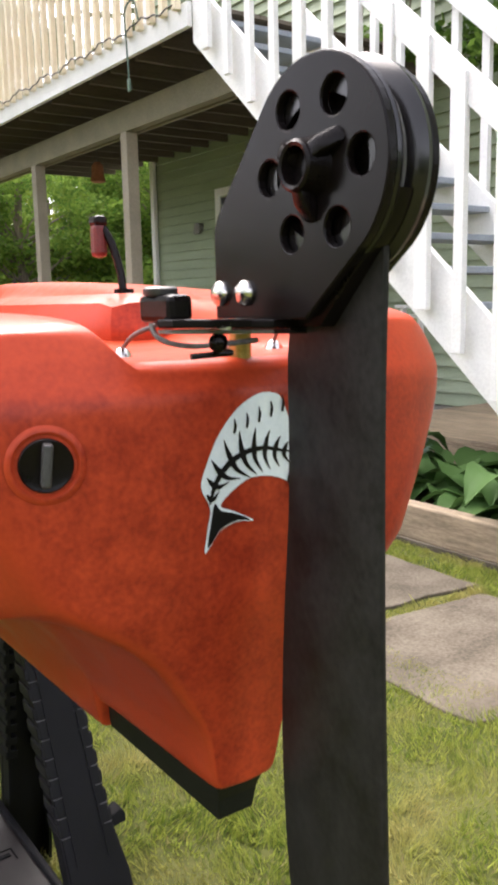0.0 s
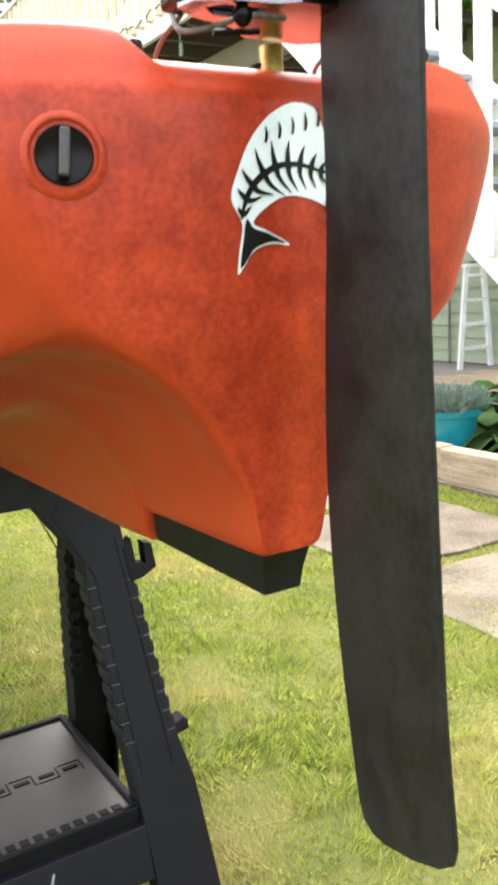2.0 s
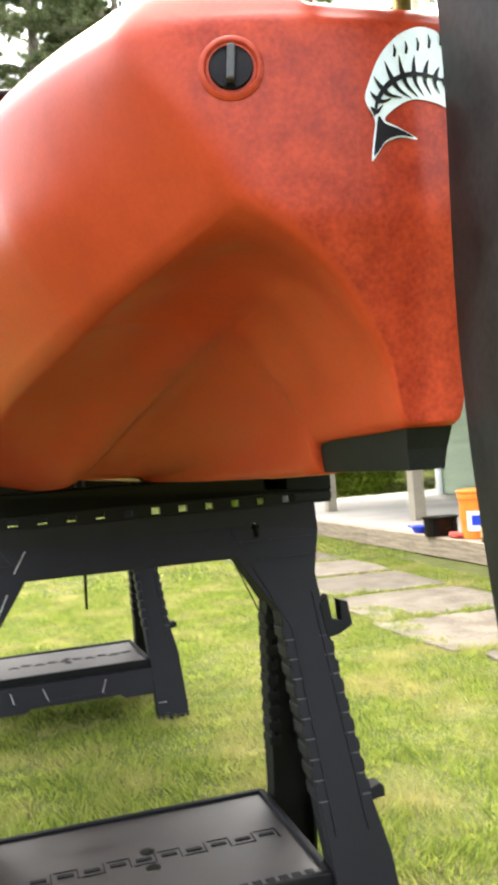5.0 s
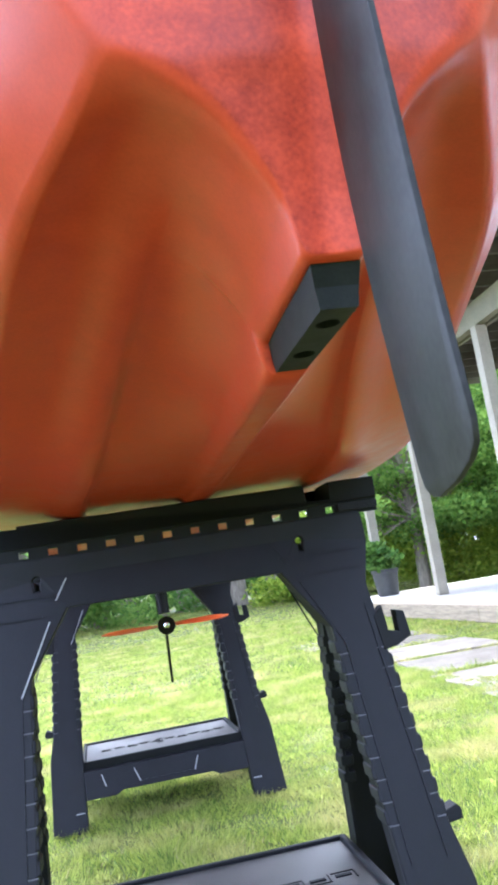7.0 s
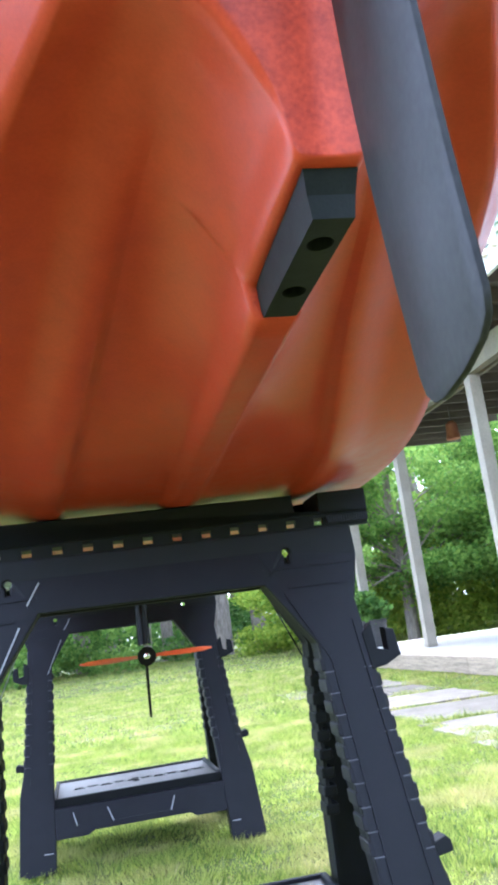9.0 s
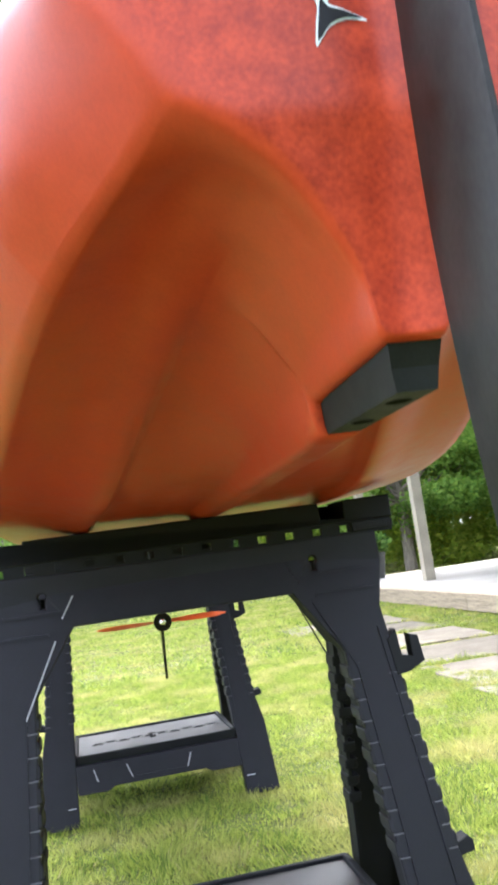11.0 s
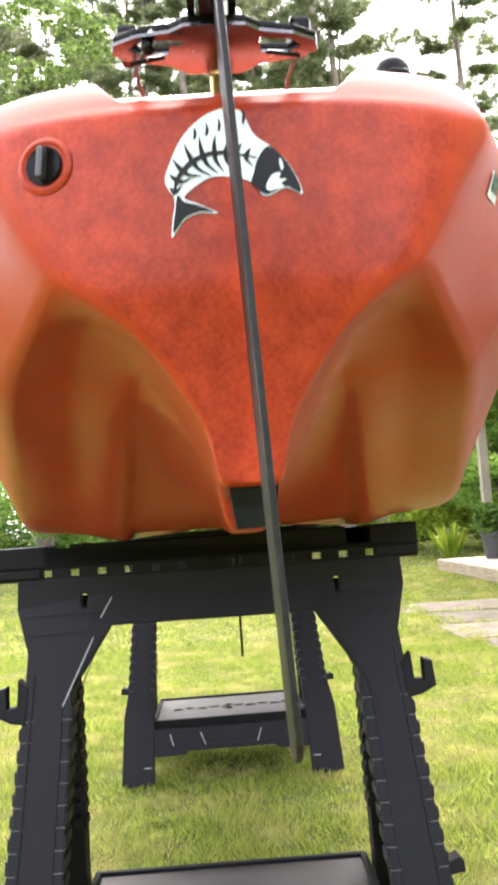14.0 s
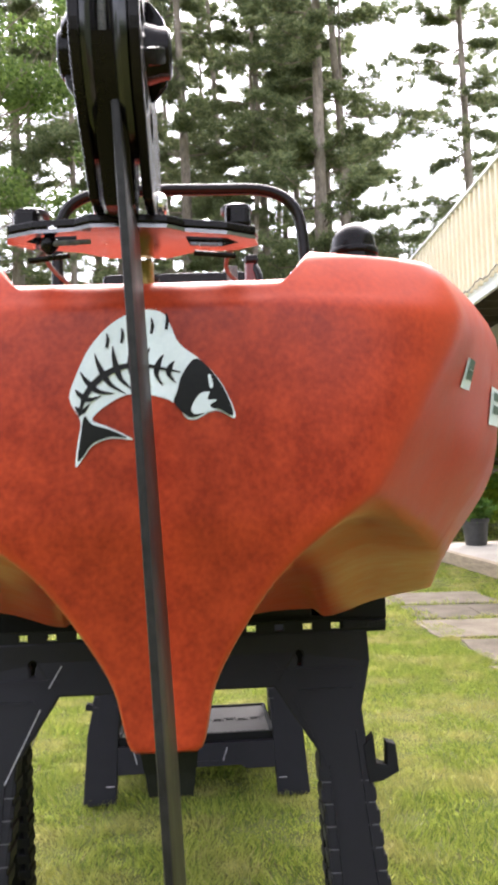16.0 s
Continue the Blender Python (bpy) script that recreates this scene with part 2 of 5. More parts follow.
def box(bm, size, at, bev=0.0, m=None):
    made = bmesh.ops.create_cube(bm, size=1.0)["verts"]
    place = Matrix.Translation(at) @ Matrix.Diagonal((*size, 1))
    bmesh.ops.transform(bm, matrix=(m or Matrix()) @ place, verts=made)
    if bev:
        edges = list({e for v in made for e in v.link_edges})
        bmesh.ops.bevel(bm, geom=edges, offset=bev, segments=2, affect="EDGES", profile=0.5)
    return bm


def cyl(bm, a, b, r0, r1=None, seg=20, bev=0.0):
    a, b = Vector(a), Vector(b)
    r1 = r0 if r1 is None else r1
    turn = (b - a).to_track_quat("Z", "Y").to_matrix().to_4x4()
    made = bmesh.ops.create_cone(bm, cap_ends=True, segments=seg, radius1=r0, radius2=r1, depth=(b - a).length)["verts"]
    bmesh.ops.transform(bm, matrix=Matrix.Translation((a + b) / 2) @ turn, verts=made)
    if bev:
        caps = [f for f in {f for v in made for f in v.link_faces} if len(f.verts) > 4]
        bmesh.ops.bevel(bm, geom=list({e for f in caps for e in f.edges}), offset=bev, segments=2, affect="EDGES", profile=0.5)
    return bm


def lathe(bm, profile, at=(0, 0, 0), seg=28, m=None):
    """Profile rows of (radius, height) turned about z."""
    rings = []
    for r, h in profile:
        rings.append([bm.verts.new((m or Matrix()) @ Vector((at[0] + r * math.cos(2 * math.pi * k / seg), at[1] + r * math.sin(2 * math.pi * k / seg), at[2] + h))) for k in range(seg)])
    for p, q in zip(rings, rings[1:]):
        for k in range(seg):
            bm.faces.new((p[k], p[(k + 1) % seg], q[(k + 1) % seg], q[k]))
    bm.faces.new(rings[0][::-1])
    bm.faces.new(rings[-1])
    return bm


def spline(points, steps):
    """Smooth curve through points."""
    p = [Vector(q) for q in points]
    p = [2 * p[0] - p[1]] + p + [2 * p[-1] - p[-2]]
    out = []
    for i in range(1, len(p) - 2):
        for k in range(steps):
            t = k / steps
            out.append(0.5 * (2 * p[i] + (p[i + 1] - p[i - 1]) * t + (2 * p[i - 1] - 5 * p[i] + 4 * p[i + 1] - p[i + 2]) * t * t + (3 * p[i] - p[i - 1] - 3 * p[i + 1] + p[i + 2]) * t ** 3))
    return out + [p[-2]]


def tube(bm, points, r, seg=10, taper=None):
    rings = []
    n = len(points)
    for i, p in enumerate(points):
        d = (Vector(points[min(i + 1, n - 1)]) - Vector(points[max(i - 1, 0)])).normalized()
        side = d.cross(Vector((0.31, 0.17, 0.93))).normalized()
        up = d.cross(side)
        rad = r if taper is None else r + (taper - r) * i / (n - 1)
        rings.append([bm.verts.new(Vector(p) + rad * (math.cos(2 * math.pi * k / seg) * side + math.sin(2 * math.pi * k / seg) * up)) for k in range(seg)])
    for p, q in zip(rings, rings[1:]):
        for k in range(seg):
            bm.faces.new((p[k], p[(k + 1) % seg], q[(k + 1) % seg], q[k]))
    bm.faces.new(rings[0][::-1])
    bm.faces.new(rings[-1])
    return bm


def plate(bm, outer, holes, depth, m, bev=0.0):
    """A flat outline with holes, in the plane of m's x and y, given a depth along m's z."""
    start = len(bm.verts)
    edges = []
    for loop in (outer, *holes):
        vs = [bm.verts.new((x, y, 0)) for x, y in loop]
        edges += [bm.edges.new((vs[i], vs[(i + 1) % len(vs)])) for i in range(len(vs))]
    if holes:
        faces = [g for g in bmesh.ops.triangle_fill(bm, use_beauty=True, use_dissolve=False, edges=edges)["geom"] if isinstance(g, bmesh.types.BMFace)]
    else:
        faces = [bm.faces.new(vs)]
    more = bmesh.ops.extrude_face_region(bm, geom=faces)["geom"]
    top = [v for v in more if isinstance(v, bmesh.types.BMVert)]
    bmesh.ops.translate(bm, verts=top, vec=(0, 0, depth))
    bm.verts.ensure_lookup_table()
    mine = [bm.verts[i] for i in range(start, len(bm.verts))]
    if bev:
        sharp = [e for e in {e for v in mine for e in v.link_edges} if len(e.link_faces) == 2 and e.calc_face_angle() > 0.6 and abs(e.verts[0].co.z - e.verts[1].co.z) < 1e-6]
        bmesh.ops.recalc_face_normals(bm, faces=list({f for v in mine for f in v.link_faces}))
        bmesh.ops.bevel(bm, geom=sharp, offset=bev, segments=2, affect="EDGES", profile=0.5)
        bm.verts.ensure_lookup_table()
        mine = [bm.verts[i] for i in range(start, len(bm.verts))]
    bmesh.ops.transform(bm, matrix=m, verts=mine)
    return bm


def circle(cx, cy, r, seg=20, turn=0.0):
    return [(cx + r * math.cos(turn + 2 * math.pi * k / seg), cy + r * math.sin(turn + 2 * math.pi * k / seg)) for k in range(seg)]


SIDE = Matrix(((0, 0, 1, 0), (1, 0, 0, 0), (0, 1, 0, 0), (0, 0, 0, 1)))  # plane of world y, z; depth along x
FRONT = Matrix(((1, 0, 0, 0), (0, 0, 1, 0), (0, 1, 0, 0), (0, 0, 0, 1)))  # plane of world x, z; depth along y


# ---- ground and setting ----
GX0, GX1, GY0, GY1 = -60, 60, -40, 90
bm = bmesh.new()
bmesh.ops.create_grid(bm, x_segments=60, y_segments=65, size=1.0)
for v in bm.verts:
    v.co = Vector(((v.co.x + 1) / 2 * (GX1 - GX0) + GX0, (v.co.y + 1) / 2 * (GY1 - GY0) + GY0, 0))
    v.co.z = 0.05 * noise.noise(Vector((v.co.x * 0.2, v.co.y * 0.2, 0))) * min(1, max(0, (v.co.y - 12) / 8)) - 0.004
ground = tagged(part("ground", bm, SOIL), "mown back-yard lawn ground with thin soil patches", "lawn", kind="structure")
bm = bmesh.new()
bmesh.ops.create_grid(bm, x_segments=4, y_segments=4, size=2500)
bmesh.ops.translate(bm, verts=bm.verts, vec=(0, 0, -0.12))
tagged(part("ground_far", bm, SOIL), "distant level ground beyond the yard", "ground", kind="structure")

PAVE_X0, PAVE_X1, PATIO_X, PATIO_Z, PATIO_Y0, PATIO_Y1 = 1.45, 2.36, 2.86, 0.15, 3.08, 10.3


def lawn_here(x, y):
    """Where grass grows: off the slabs, the patio and the bed."""
    edge = PAVE_X0 + 0.06 * np.sin(3.1 * y) + 0.04 * np.sin(7.7 * y + 1)
    slab = (x > edge + 0.17) & (x < PAVE_X1) & (y > -1.2) & (y < 6.3)
    joint = ((y + 0.1 * (x - 1.9) + 1.51) % 0.78) > 0.70 + 0.03 * np.sin(9 * x + 3 * y)
    bed = (x > np.where(y < PATIO_Y0, 2.575, 2.855)) & (y > -3) & (y < PATIO_Y1 + 0.05)
    return ~(slab & ~joint) & ~bed


def drift(x, y, cell, seed):
    """Smooth random field, 0 to 1, with patches about one cell wide."""
    table = np.random.default_rng(seed).random((64, 64))
    u, v = x / cell, y / cell
    i, j = np.floor(u).astype(int), np.floor(v).astype(int)
    f, g = u - i, v - j
    f, g = f * f * (3 - 2 * f), g * g * (3 - 2 * g)
    p = lambda a, b: table[(i + a) % 64, (j + b) % 64]
    return (p(0, 0) * (1 - f) + p(1, 0) * f) * (1 - g) + (p(0, 1) * (1 - f) + p(1, 1) * f) * g


def grass_field(name, n, x0, x1, y0, y1, h0, h1, w, mat, label, seed, keep=None):
    rng = np.random.default_rng(seed)
    x, y = rng.uniform(x0, x1, n), rng.uniform(y0, y1, n)
    ok = lawn_here(x, y)
    if keep is not None:
        ok &= keep(x, y, rng)
    x, y = x[ok], y[ok]
    n = len(x)
    a = rng.uniform(0, 2 * np.pi, n)
    patch = 0.75 + 0.35 * np.sin(2.3 * x + 1.2 * np.sin(1.7 * y)) * np.sin(1.9 * y + 0.8)
    cell = max(1.0, w / 0.0022)
    tuft = drift(x, y, 0.07 * cell, 21) * 0.6 + drift(x, y, 0.19 * cell, 22) * 0.4
    thin = (tuft < 0.40) & (rng.random(n) < 0.72)
    h = rng.uniform(h0, h1, n) * patch * (0.25 + 1.5 * tuft) * np.where(thin, 0.25, 1)
    lean = rng.uniform(0.3, 1.3, n) * h
    b = 4 * np.pi * drift(x, y, 0.11 * cell, 23) + rng.normal(0, 0.8, n)
    w = w * rng.uniform(0.6, 1.7, n)
    v = np.zeros((n, 3, 3))
    v[:, 0] = np.stack([x - w * np.cos(a), y - w * np.sin(a), 0 * x - 0.004], 1)
    v[:, 1] = np.stack([x + w * np.cos(a), y + w * np.sin(a), 0 * x - 0.004], 1)
    v[:, 2] = np.stack([x + lean * np.cos(b), y + lean * np.sin(b), h], 1)
    return tagged(polys(name, v.reshape(-1, 3), 3, mat), label, "grass", kind="stuff")


grass_field("grass", 560000, -1.9, 2.6, -0.6, 4.5, 0.010, 0.030, 0.0014, GRASS, "short bright green mown lawn grass", 1)
grass_field("grass", 200000, -6, 3.2, 4.5, 11, 0.015, 0.04, 0.0035, GRASS, "short bright green mown lawn grass", 2)
grass_field("grass", 90000, -7, -1.9, -4, 4.5, 0.012, 0.034, 0.0040, GRASS, "short bright green mown lawn grass", 7)
grass_field("grass", 60000, -1.9, 2.575, -4, -0.6, 0.012, 0.034, 0.0036, GRASS, "short bright green mown lawn grass", 8)
grass_field("grass", 130000, -16, 14, 11, 24, 0.02, 0.05, 0.008, GRASS, "short sunlit lawn grass at the wood edge", 3)
grass_field("dry_grass", 26000, -1.9, 2.6, -0.6, 4.5, 0.010, 0.028, 0.0015, STRAW, "dry straw-coloured blades in thin lawn patches", 4,
            lambda x, y, r: np.sin(2.9 * x + 1) * np.sin(2.3 * y + 0.5) + r.uniform(-0.6, 0.6, len(x)) > 0.2)
grass_field("dry_grass", 16000, -6, 3.2, 4.5, 11, 0.015, 0.04, 0.0035, STRAW, "dry straw-coloured blades in thin lawn patches", 5,
            lambda x, y, r: np.sin(1.9 * x + 1) * np.sin(1.3 * y + 0.5) + r.uniform(-0.6, 0.6, len(x)) > 0.2)

grass_field("grass", 90000, 1.40, 2.5, -1.0, 5.6, 0.025, 0.060, 0.0022, GRASS, "taller tufts of grass growing in the path joints", 6,
            lambda x, y, r: (((y + 0.1 * (x - 1.9) + 1.51) % 0.78) > 0.69) & (np.sin(8.3 * x + 2.1 * y) + np.sin(5.1 * x - 3.3 * y) + r.uniform(-1, 1, len(x)) > -0.2) & (x > 1.48))

# flagstone path: rows of uneven slabs
path_bed = thing("flagstone_path", "weathered grey flagstone path set into the lawn", "path", kind="structure")
rng = random.Random(5)
y = -1.51
while y < 5.6:
    depth = 0.715
    cuts = [PAVE_X0 + rng.uniform(-0.10, 0.10), 1.95 + rng.uniform(-0.2, 0.2), PAVE_X1 + rng.uniform(-0.04, 0.05)] if rng.random() < 0.35 else [PAVE_X0 + rng.uniform(-0.10, 0.10), PAVE_X1 + rng.uniform(-0.04, 0.05)]
    for a, b in zip(cuts, cuts[1:]):
        bm = bmesh.new()
        ring = []
        for u, w in ((a + 0.02, y), (b - 0.02, y), (b - 0.02, y + depth), (a + 0.02, y + depth)):
            ring.append((u + rng.uniform(-0.025, 0.025), w - 0.1 * (u - 1.9) + rng.uniform(-0.02, 0.02)))
        smooth_ring = []
        for i in range(4):
            p, q = ring[i], ring[(i + 1) % 4]
            for k in range(0, 6):
                f = k / 6
                wob = rng.uniform(-0.016, 0.016)
                smooth_ring.append((p[0] + (q[0] - p[0]) * f + wob, p[1] + (q[1] - p[1]) * f + wob))
        plate(bm, smooth_ring, [], 0.045, Matrix.Translation((0, 0, -0.040 + rng.uniform(-0.003, 0.005))), bev=0.006)
        part("slab", bm, STONE, path_bed)
    y += 0.78

# patio, its timber edge and the planting bed
bm = bmesh.new()
box(bm, (9.0, PATIO_Y1 - PATIO_Y0, PATIO_Z), (PATIO_X + 0.09 + 4.5, (PATIO_Y0 + PATIO_Y1) / 2, PATIO_Z / 2 - 0.004), 0.006)
tagged(part("patio", bm, CONCRETE), "pale concrete patio slab under the raised deck", "patio", kind="structure")
edging = thing("patio_edging", "weathered grey timber edging along the patio", "edging", kind="structure", at=(PATIO_X, PATIO_Y0, 0))
for k in range(3):
    y0, y1 = PATIO_Y0 + 2.41 * k, PATIO_Y0 + 2.41 * (k + 1) - 0.004
    bm = bmesh.new()
    box(bm, (0.085, y1 - y0, 0.145), (PATIO_X + 0.042, (y0 + y1) / 2, 0.076), 0.006)
    part("timber", bm, TIMBER, edging)
bm = bmesh.new()
box(bm, (1.5, 0.085, 0.145), (PATIO_X + 0.75, PATIO_Y1 + 0.045, 0.076), 0.006)
part("timber", bm, TIMBER, edging)

bed_edge = thing("bed_edging", "pale weathered timber boards edging the planting bed", "edging", kind="structure", at=(2.6, 1, 0))
for k, (y0, y1, x, h) in enumerate(((1.62, 3.06, 2.625, 0.165), (-0.9, 1.614, 2.615, 0.16), (-3.4, -0.906, 2.61, 0.16))):
    bm = bmesh.new()
    box(bm, (0.09, y1 - y0, h), (x, (y0 + y1) / 2, h / 2 + 0.02), 0.008)
    part("timber", bm, TIMBER, bed_edge)
bm = bmesh.new()
box(bm, (0.07, 6.4, 0.03), (2.59, -0.15, 0.008), 0.003)
part("footing", bm, STONE, bed_edge)
bm = bmesh.new()
bmesh.ops.create_grid(bm, x_segments=40, y_segments=80, size=1.0)
for v in bm.verts:
    v.co = Vector(((v.co.x + 1) / 2 * 0.93 + 2.70, (v.co.y + 1) / 2 * 6.3 - 3.3, 0.12))
    v.co.z += 0.025 * noise.noise(v.co * 9)
tagged(part("planting_bed", bm, MULCH), "brown bark mulch in the planting bed", "mulch", kind="structure")

# house wall with clapboards
HX, HY1 = 5.62, 9.1
house = thing("house", "house wall clad in sage green clapboard siding", "house", at=(HX, HY1, 0.15))
bm = bmesh.new()
box(bm, (0.2, HY1 + 6, 6.5), (HX + 0.12, (HY1 - 6) / 2, 3.1))
box(bm, (6, 0.2, 6.5), (HX + 3.02, HY1 - 0.1, 3.1))
part("wall", bm, SIDING, house)
for k in range(54):
    z = 0.16 + 0.114 * k
    bm = bmesh.new()
    vs = [(HX - 0.040, z), (HX - 0.006, z + 0.119), (HX + 0.02, z + 0.119), (HX + 0.02, z)]
    for yy in (-5.9, HY1 - 0.11):
        for px, pz in vs:
            bm.verts.new((px, yy, pz))
    bm.verts.ensure_lookup_table()
    for i in range(4):
        bm.faces.new([bm.verts[j] for j in (i, (i + 1) % 4, 4 + (i + 1) % 4, 4 + i)])
    bm.faces.new([bm.verts[j] for j in range(4)])
    bm.faces.new([bm.verts[j] for j in range(4, 8)])
    part("clapboard", bm, SIDING, house)
bm = bmesh.new()
box(bm, (0.09, 0.10, 6.3), (HX - 0.005, HY1 - 0.05, 3.2), 0.006)
part("corner_board", bm, WHITE_PAINT, house, "white corner board")
bm = bmesh.new()
box(bm, (0.06, 0.07, 6.3), (HX - 0.07, HY1 - 0.14, 3.25), 0.012)
part("downpipe", bm, WHITE_PAINT, house, "white downpipe")
win = part("window", box(bmesh.new(), (0.02, 0.8, 1.1), (HX - 0.02, 7.02, 1.8)), WINDOW_DARK, house)
for a, b in (((0.05, 0.98, 0.09), (HX - 0.035, 7.02, 2.39)), ((0.05, 0.98, 0.09), (HX - 0.035, 7.02, 1.21)), ((0.05, 0.09, 1.09), (HX - 0.035, 7.46, 1.8)), ((0.05, 0.09, 1.09), (HX - 0.035, 6.58, 1.8)), ((0.035, 0.8, 0.04), (HX - 0.035, 7.02, 1.8))):
    part("window_frame", box(bmesh.new(), a, b, 0.004), WHITE_PAINT, win, "white window frame")
lamp = thing("wall_lamp", "small grey outdoor wall lamp beside the window", "lamp", at=(HX - 0.03, 7.87, 2.0))
part("bracket", cyl(bmesh.new(), (HX - 0.02, 7.87, 2.02), (HX - 0.06, 7.87, 2.02), 0.05, seg=16), GREY_PLASTIC, lamp)
part("shade", cyl(bmesh.new(), (HX - 0.09, 7.87, 1.94), (HX - 0.09, 7.87, 2.07), 0.05, 0.04, seg=16, bev=0.006), GREY_PLASTIC, lamp)

# wooden landing below the stairs
landing = thing("landing", "low brown wooden landing against the house", "landing", kind="structure", at=(4.6, 1.5, 0))
for k in range(12):
    part("board", box(bmesh.new(), (0.135, 5.6, 0.03), (3.74 + 0.14 * k, 0.25, 0.27), 0.004), TIMBER, landing)
part("riser", box(bmesh.new(), (0.03, 5.6, 0.24), (3.68, 0.25, 0.134), 0.003), TIMBER, landing)

# raised deck
DX, DZ, DY0, DY1 = 3.05, 2.96, 3.86, 10.6
deck = thing("raised_deck", "raised wooden deck on beige posts with white fascia", "deck", at=(3.5, 6.8, 0.15))
part("fascia", box(bmesh.new(), (0.04, DY1 - DY0, 0.16), (DX - 0.04, (DY0 + DY1) / 2, DZ + 0.05), 0.005), WHITE_PAINT, deck)
part("fascia", box(bmesh.new(), (HX - DX - 0.05, 0.04, 0.15), ((HX + DX) / 2, DY1 + 0.02, DZ + 0.07), 0.005), WHITE_PAINT, deck)
part("beam", box(bmesh.new(), (0.09, DY1 - DY0 - 0.1, 0.215), (3.5, (DY0 + DY1) / 2, 2.71), 0.005), OLIVE_BEAM, deck, "olive-brown main beam")
part("rim_joist", box(bmesh.new(), (0.04, DY1 - DY0 - 0.1, 0.12), (3.62, (DY0 + DY1) / 2, 2.67), 0.004), OLIVE_BEAM, deck)
for k in range(17):
    part("joist", box(bmesh.new(), (HX - DX - 0.08, 0.04, 0.13), ((HX + DX) / 2, DY0 + 0.1 + 0.41 * k, DZ + 0.04), 0.003), OLIVE_WOOD, deck)
for k in range(18):
    part("deck_board", box(bmesh.new(), (0.138, DY1 - DY0, 0.028), (DX + 0.05 + 0.142 * k, (DY0 + DY1) / 2, DZ + 0.122), 0.003), OLIVE_WOOD, deck)
for yy in (5.72, 7.84, 9.95):
    part("post", box(bmesh.new(), (0.115, 0.115, 2.45), (3.5, yy, 0.149 + 1.225), 0.006), BEIGE, deck, "beige painted post")
railing = thing("deck_railing", "cream and white baluster railing along the deck edge", "railing", at=(DX, 7, DZ + 0.1))
part("top_rail", box(bmesh.new(), (0.10, DY1 - DY0, 0.04), (DX - 0.075, (DY0 + DY1) / 2, 4.12), 0.006), WHITE_PAINT, railing)
bal = bmesh.new()
box(bal, (0.045, 0.058, 1.05), (DX - 0.086, DY0 + 0.1, 3.575), 0.004)
first = part("baluster", bal, CREAM, railing)
for k in range(1, 39):
    o = first.copy()
    scene.collection.objects.link(o)
    o.location.y += 0.172 * k
light_string = thing("light_string", "thin dark cable strung along the foot of the balusters", "cable", at=(DX - 0.12, 7, 3.06))
sag = [(DX - 0.116, DY0 + 0.1 + 0.172 * k / 2, 3.075 + (0.018 if k % 2 else 0.0) - 0.02 * math.sin(0.9 * k)) for k in range(76)]
part("cable", tube(bmesh.new(), sag, 0.006, 5), DARK_POT, light_string)

# stairs down from the deck
stairs = thing("staircase", "white-railed wooden staircase with grey treads", "staircase", at=(3.5, 0.7, 0.15))
RUN, RISE, NSTEP = 0.208, 0.183, 15
SX0, SX1 = 3.05, 3.95
ytop, ztop = 3.80, 2.98


def sloped(bm, x, w, y0, z0, y1, z1, h, bev=0.004):
    """A board of height h, its lower edge from (y0, z0) to (y1, z1)."""
    return plate(bm, [(y0, z0), (y1, z1), (y1, z1 + h), (y0, z0 + h)], [], w, Matrix.Translation((x, 0, 0)) @ SIDE, bev)


SL = 0.88
for x in (SX0 - 0.02, SX1):
    part("stringer", sloped(bmesh.new(), x, 0.04, 0.62, 2.83 - SL * (3.85 - 0.62), 3.86, 2.83, 0.40), WHITE_PAINT, stairs, "white painted stringer")
for k in range(NSTEP):
    z = ztop - RISE * (k + 1) + 0.1
    part("tread", box(bmesh.new(), (SX1 - SX0 - 0.02, 0.25, 0.035), ((SX0 + SX1) / 2 + 0.01, ytop - RUN * k - 0.12, z), 0.005), TREAD, stairs, "grey painted tread")
for x in (SX0 - 0.04, SX1 + 0.04):
    part("handrail", sloped(bmesh.new(), x - 0.03, 0.07, 0.70, 2.83 - SL * (3.85 - 0.70) + 1.26, 3.84, 2.83 + 1.24, 0.16), WHITE_PAINT, stairs, "white painted handrail")
    for k in range(13):
        yy = 3.62 - 0.238 * k
        z0 = 2.83 - SL * (3.85 - yy) + 0.10
        sx = -0.028 if x < SX1 else 0.022
        part("baluster", box(bmesh.new(), (0.036, 0.058 if k % 4 else 0.085, 1.28), (x + sx, yy, z0 + 0.64), 0.004), WHITE_PAINT, stairs, "white baluster")
hanging = thing("hanging_cord", "thin green cord with a clip hanging from the deck", "cord", at=(3.02, 4.6, 2.7))
bm = bmesh.new()
tube(bm, spline([(2.915, 4.40, 3.10), (2.905, 4.45, 3.24), (2.905, 4.58, 3.20), (2.925, 4.61, 3.0), (2.93, 4.60, 2.74)], 6), 0.007, 6)
part("cord", bm, LAVENDER, hanging)
part("clip", box(bmesh.new(), (0.02, 0.035, 0.09), (2.93, 4.60, 2.70), 0.006), LAVENDER, hanging)
feeder = thing("bird_feeder", "small terracotta bird feeder hanging under the deck", "feeder", at=(4.5, 8.45, 2.56))
part("body", lathe(bmesh.new(), [(0.06, 0.0), (0.09, 0.01), (0.075, 0.1), (0.07, 0.2), (0.03, 0.24)], (4.50, 8.45, 2.56), 16), TERRACOTTA, feeder, smooth=True)
part("hanger", cyl(bmesh.new(), (4.50, 8.45, 2.80), (4.50, 8.45, 2.99), 0.006, seg=6), CORD, feeder)


# ---- kayak ----
XC = 0.055
kayak = thing("kayak", "orange plastic fishing kayak resting upright on two sawhorses", "kayak", at=(XC, 0.9, 0.80))


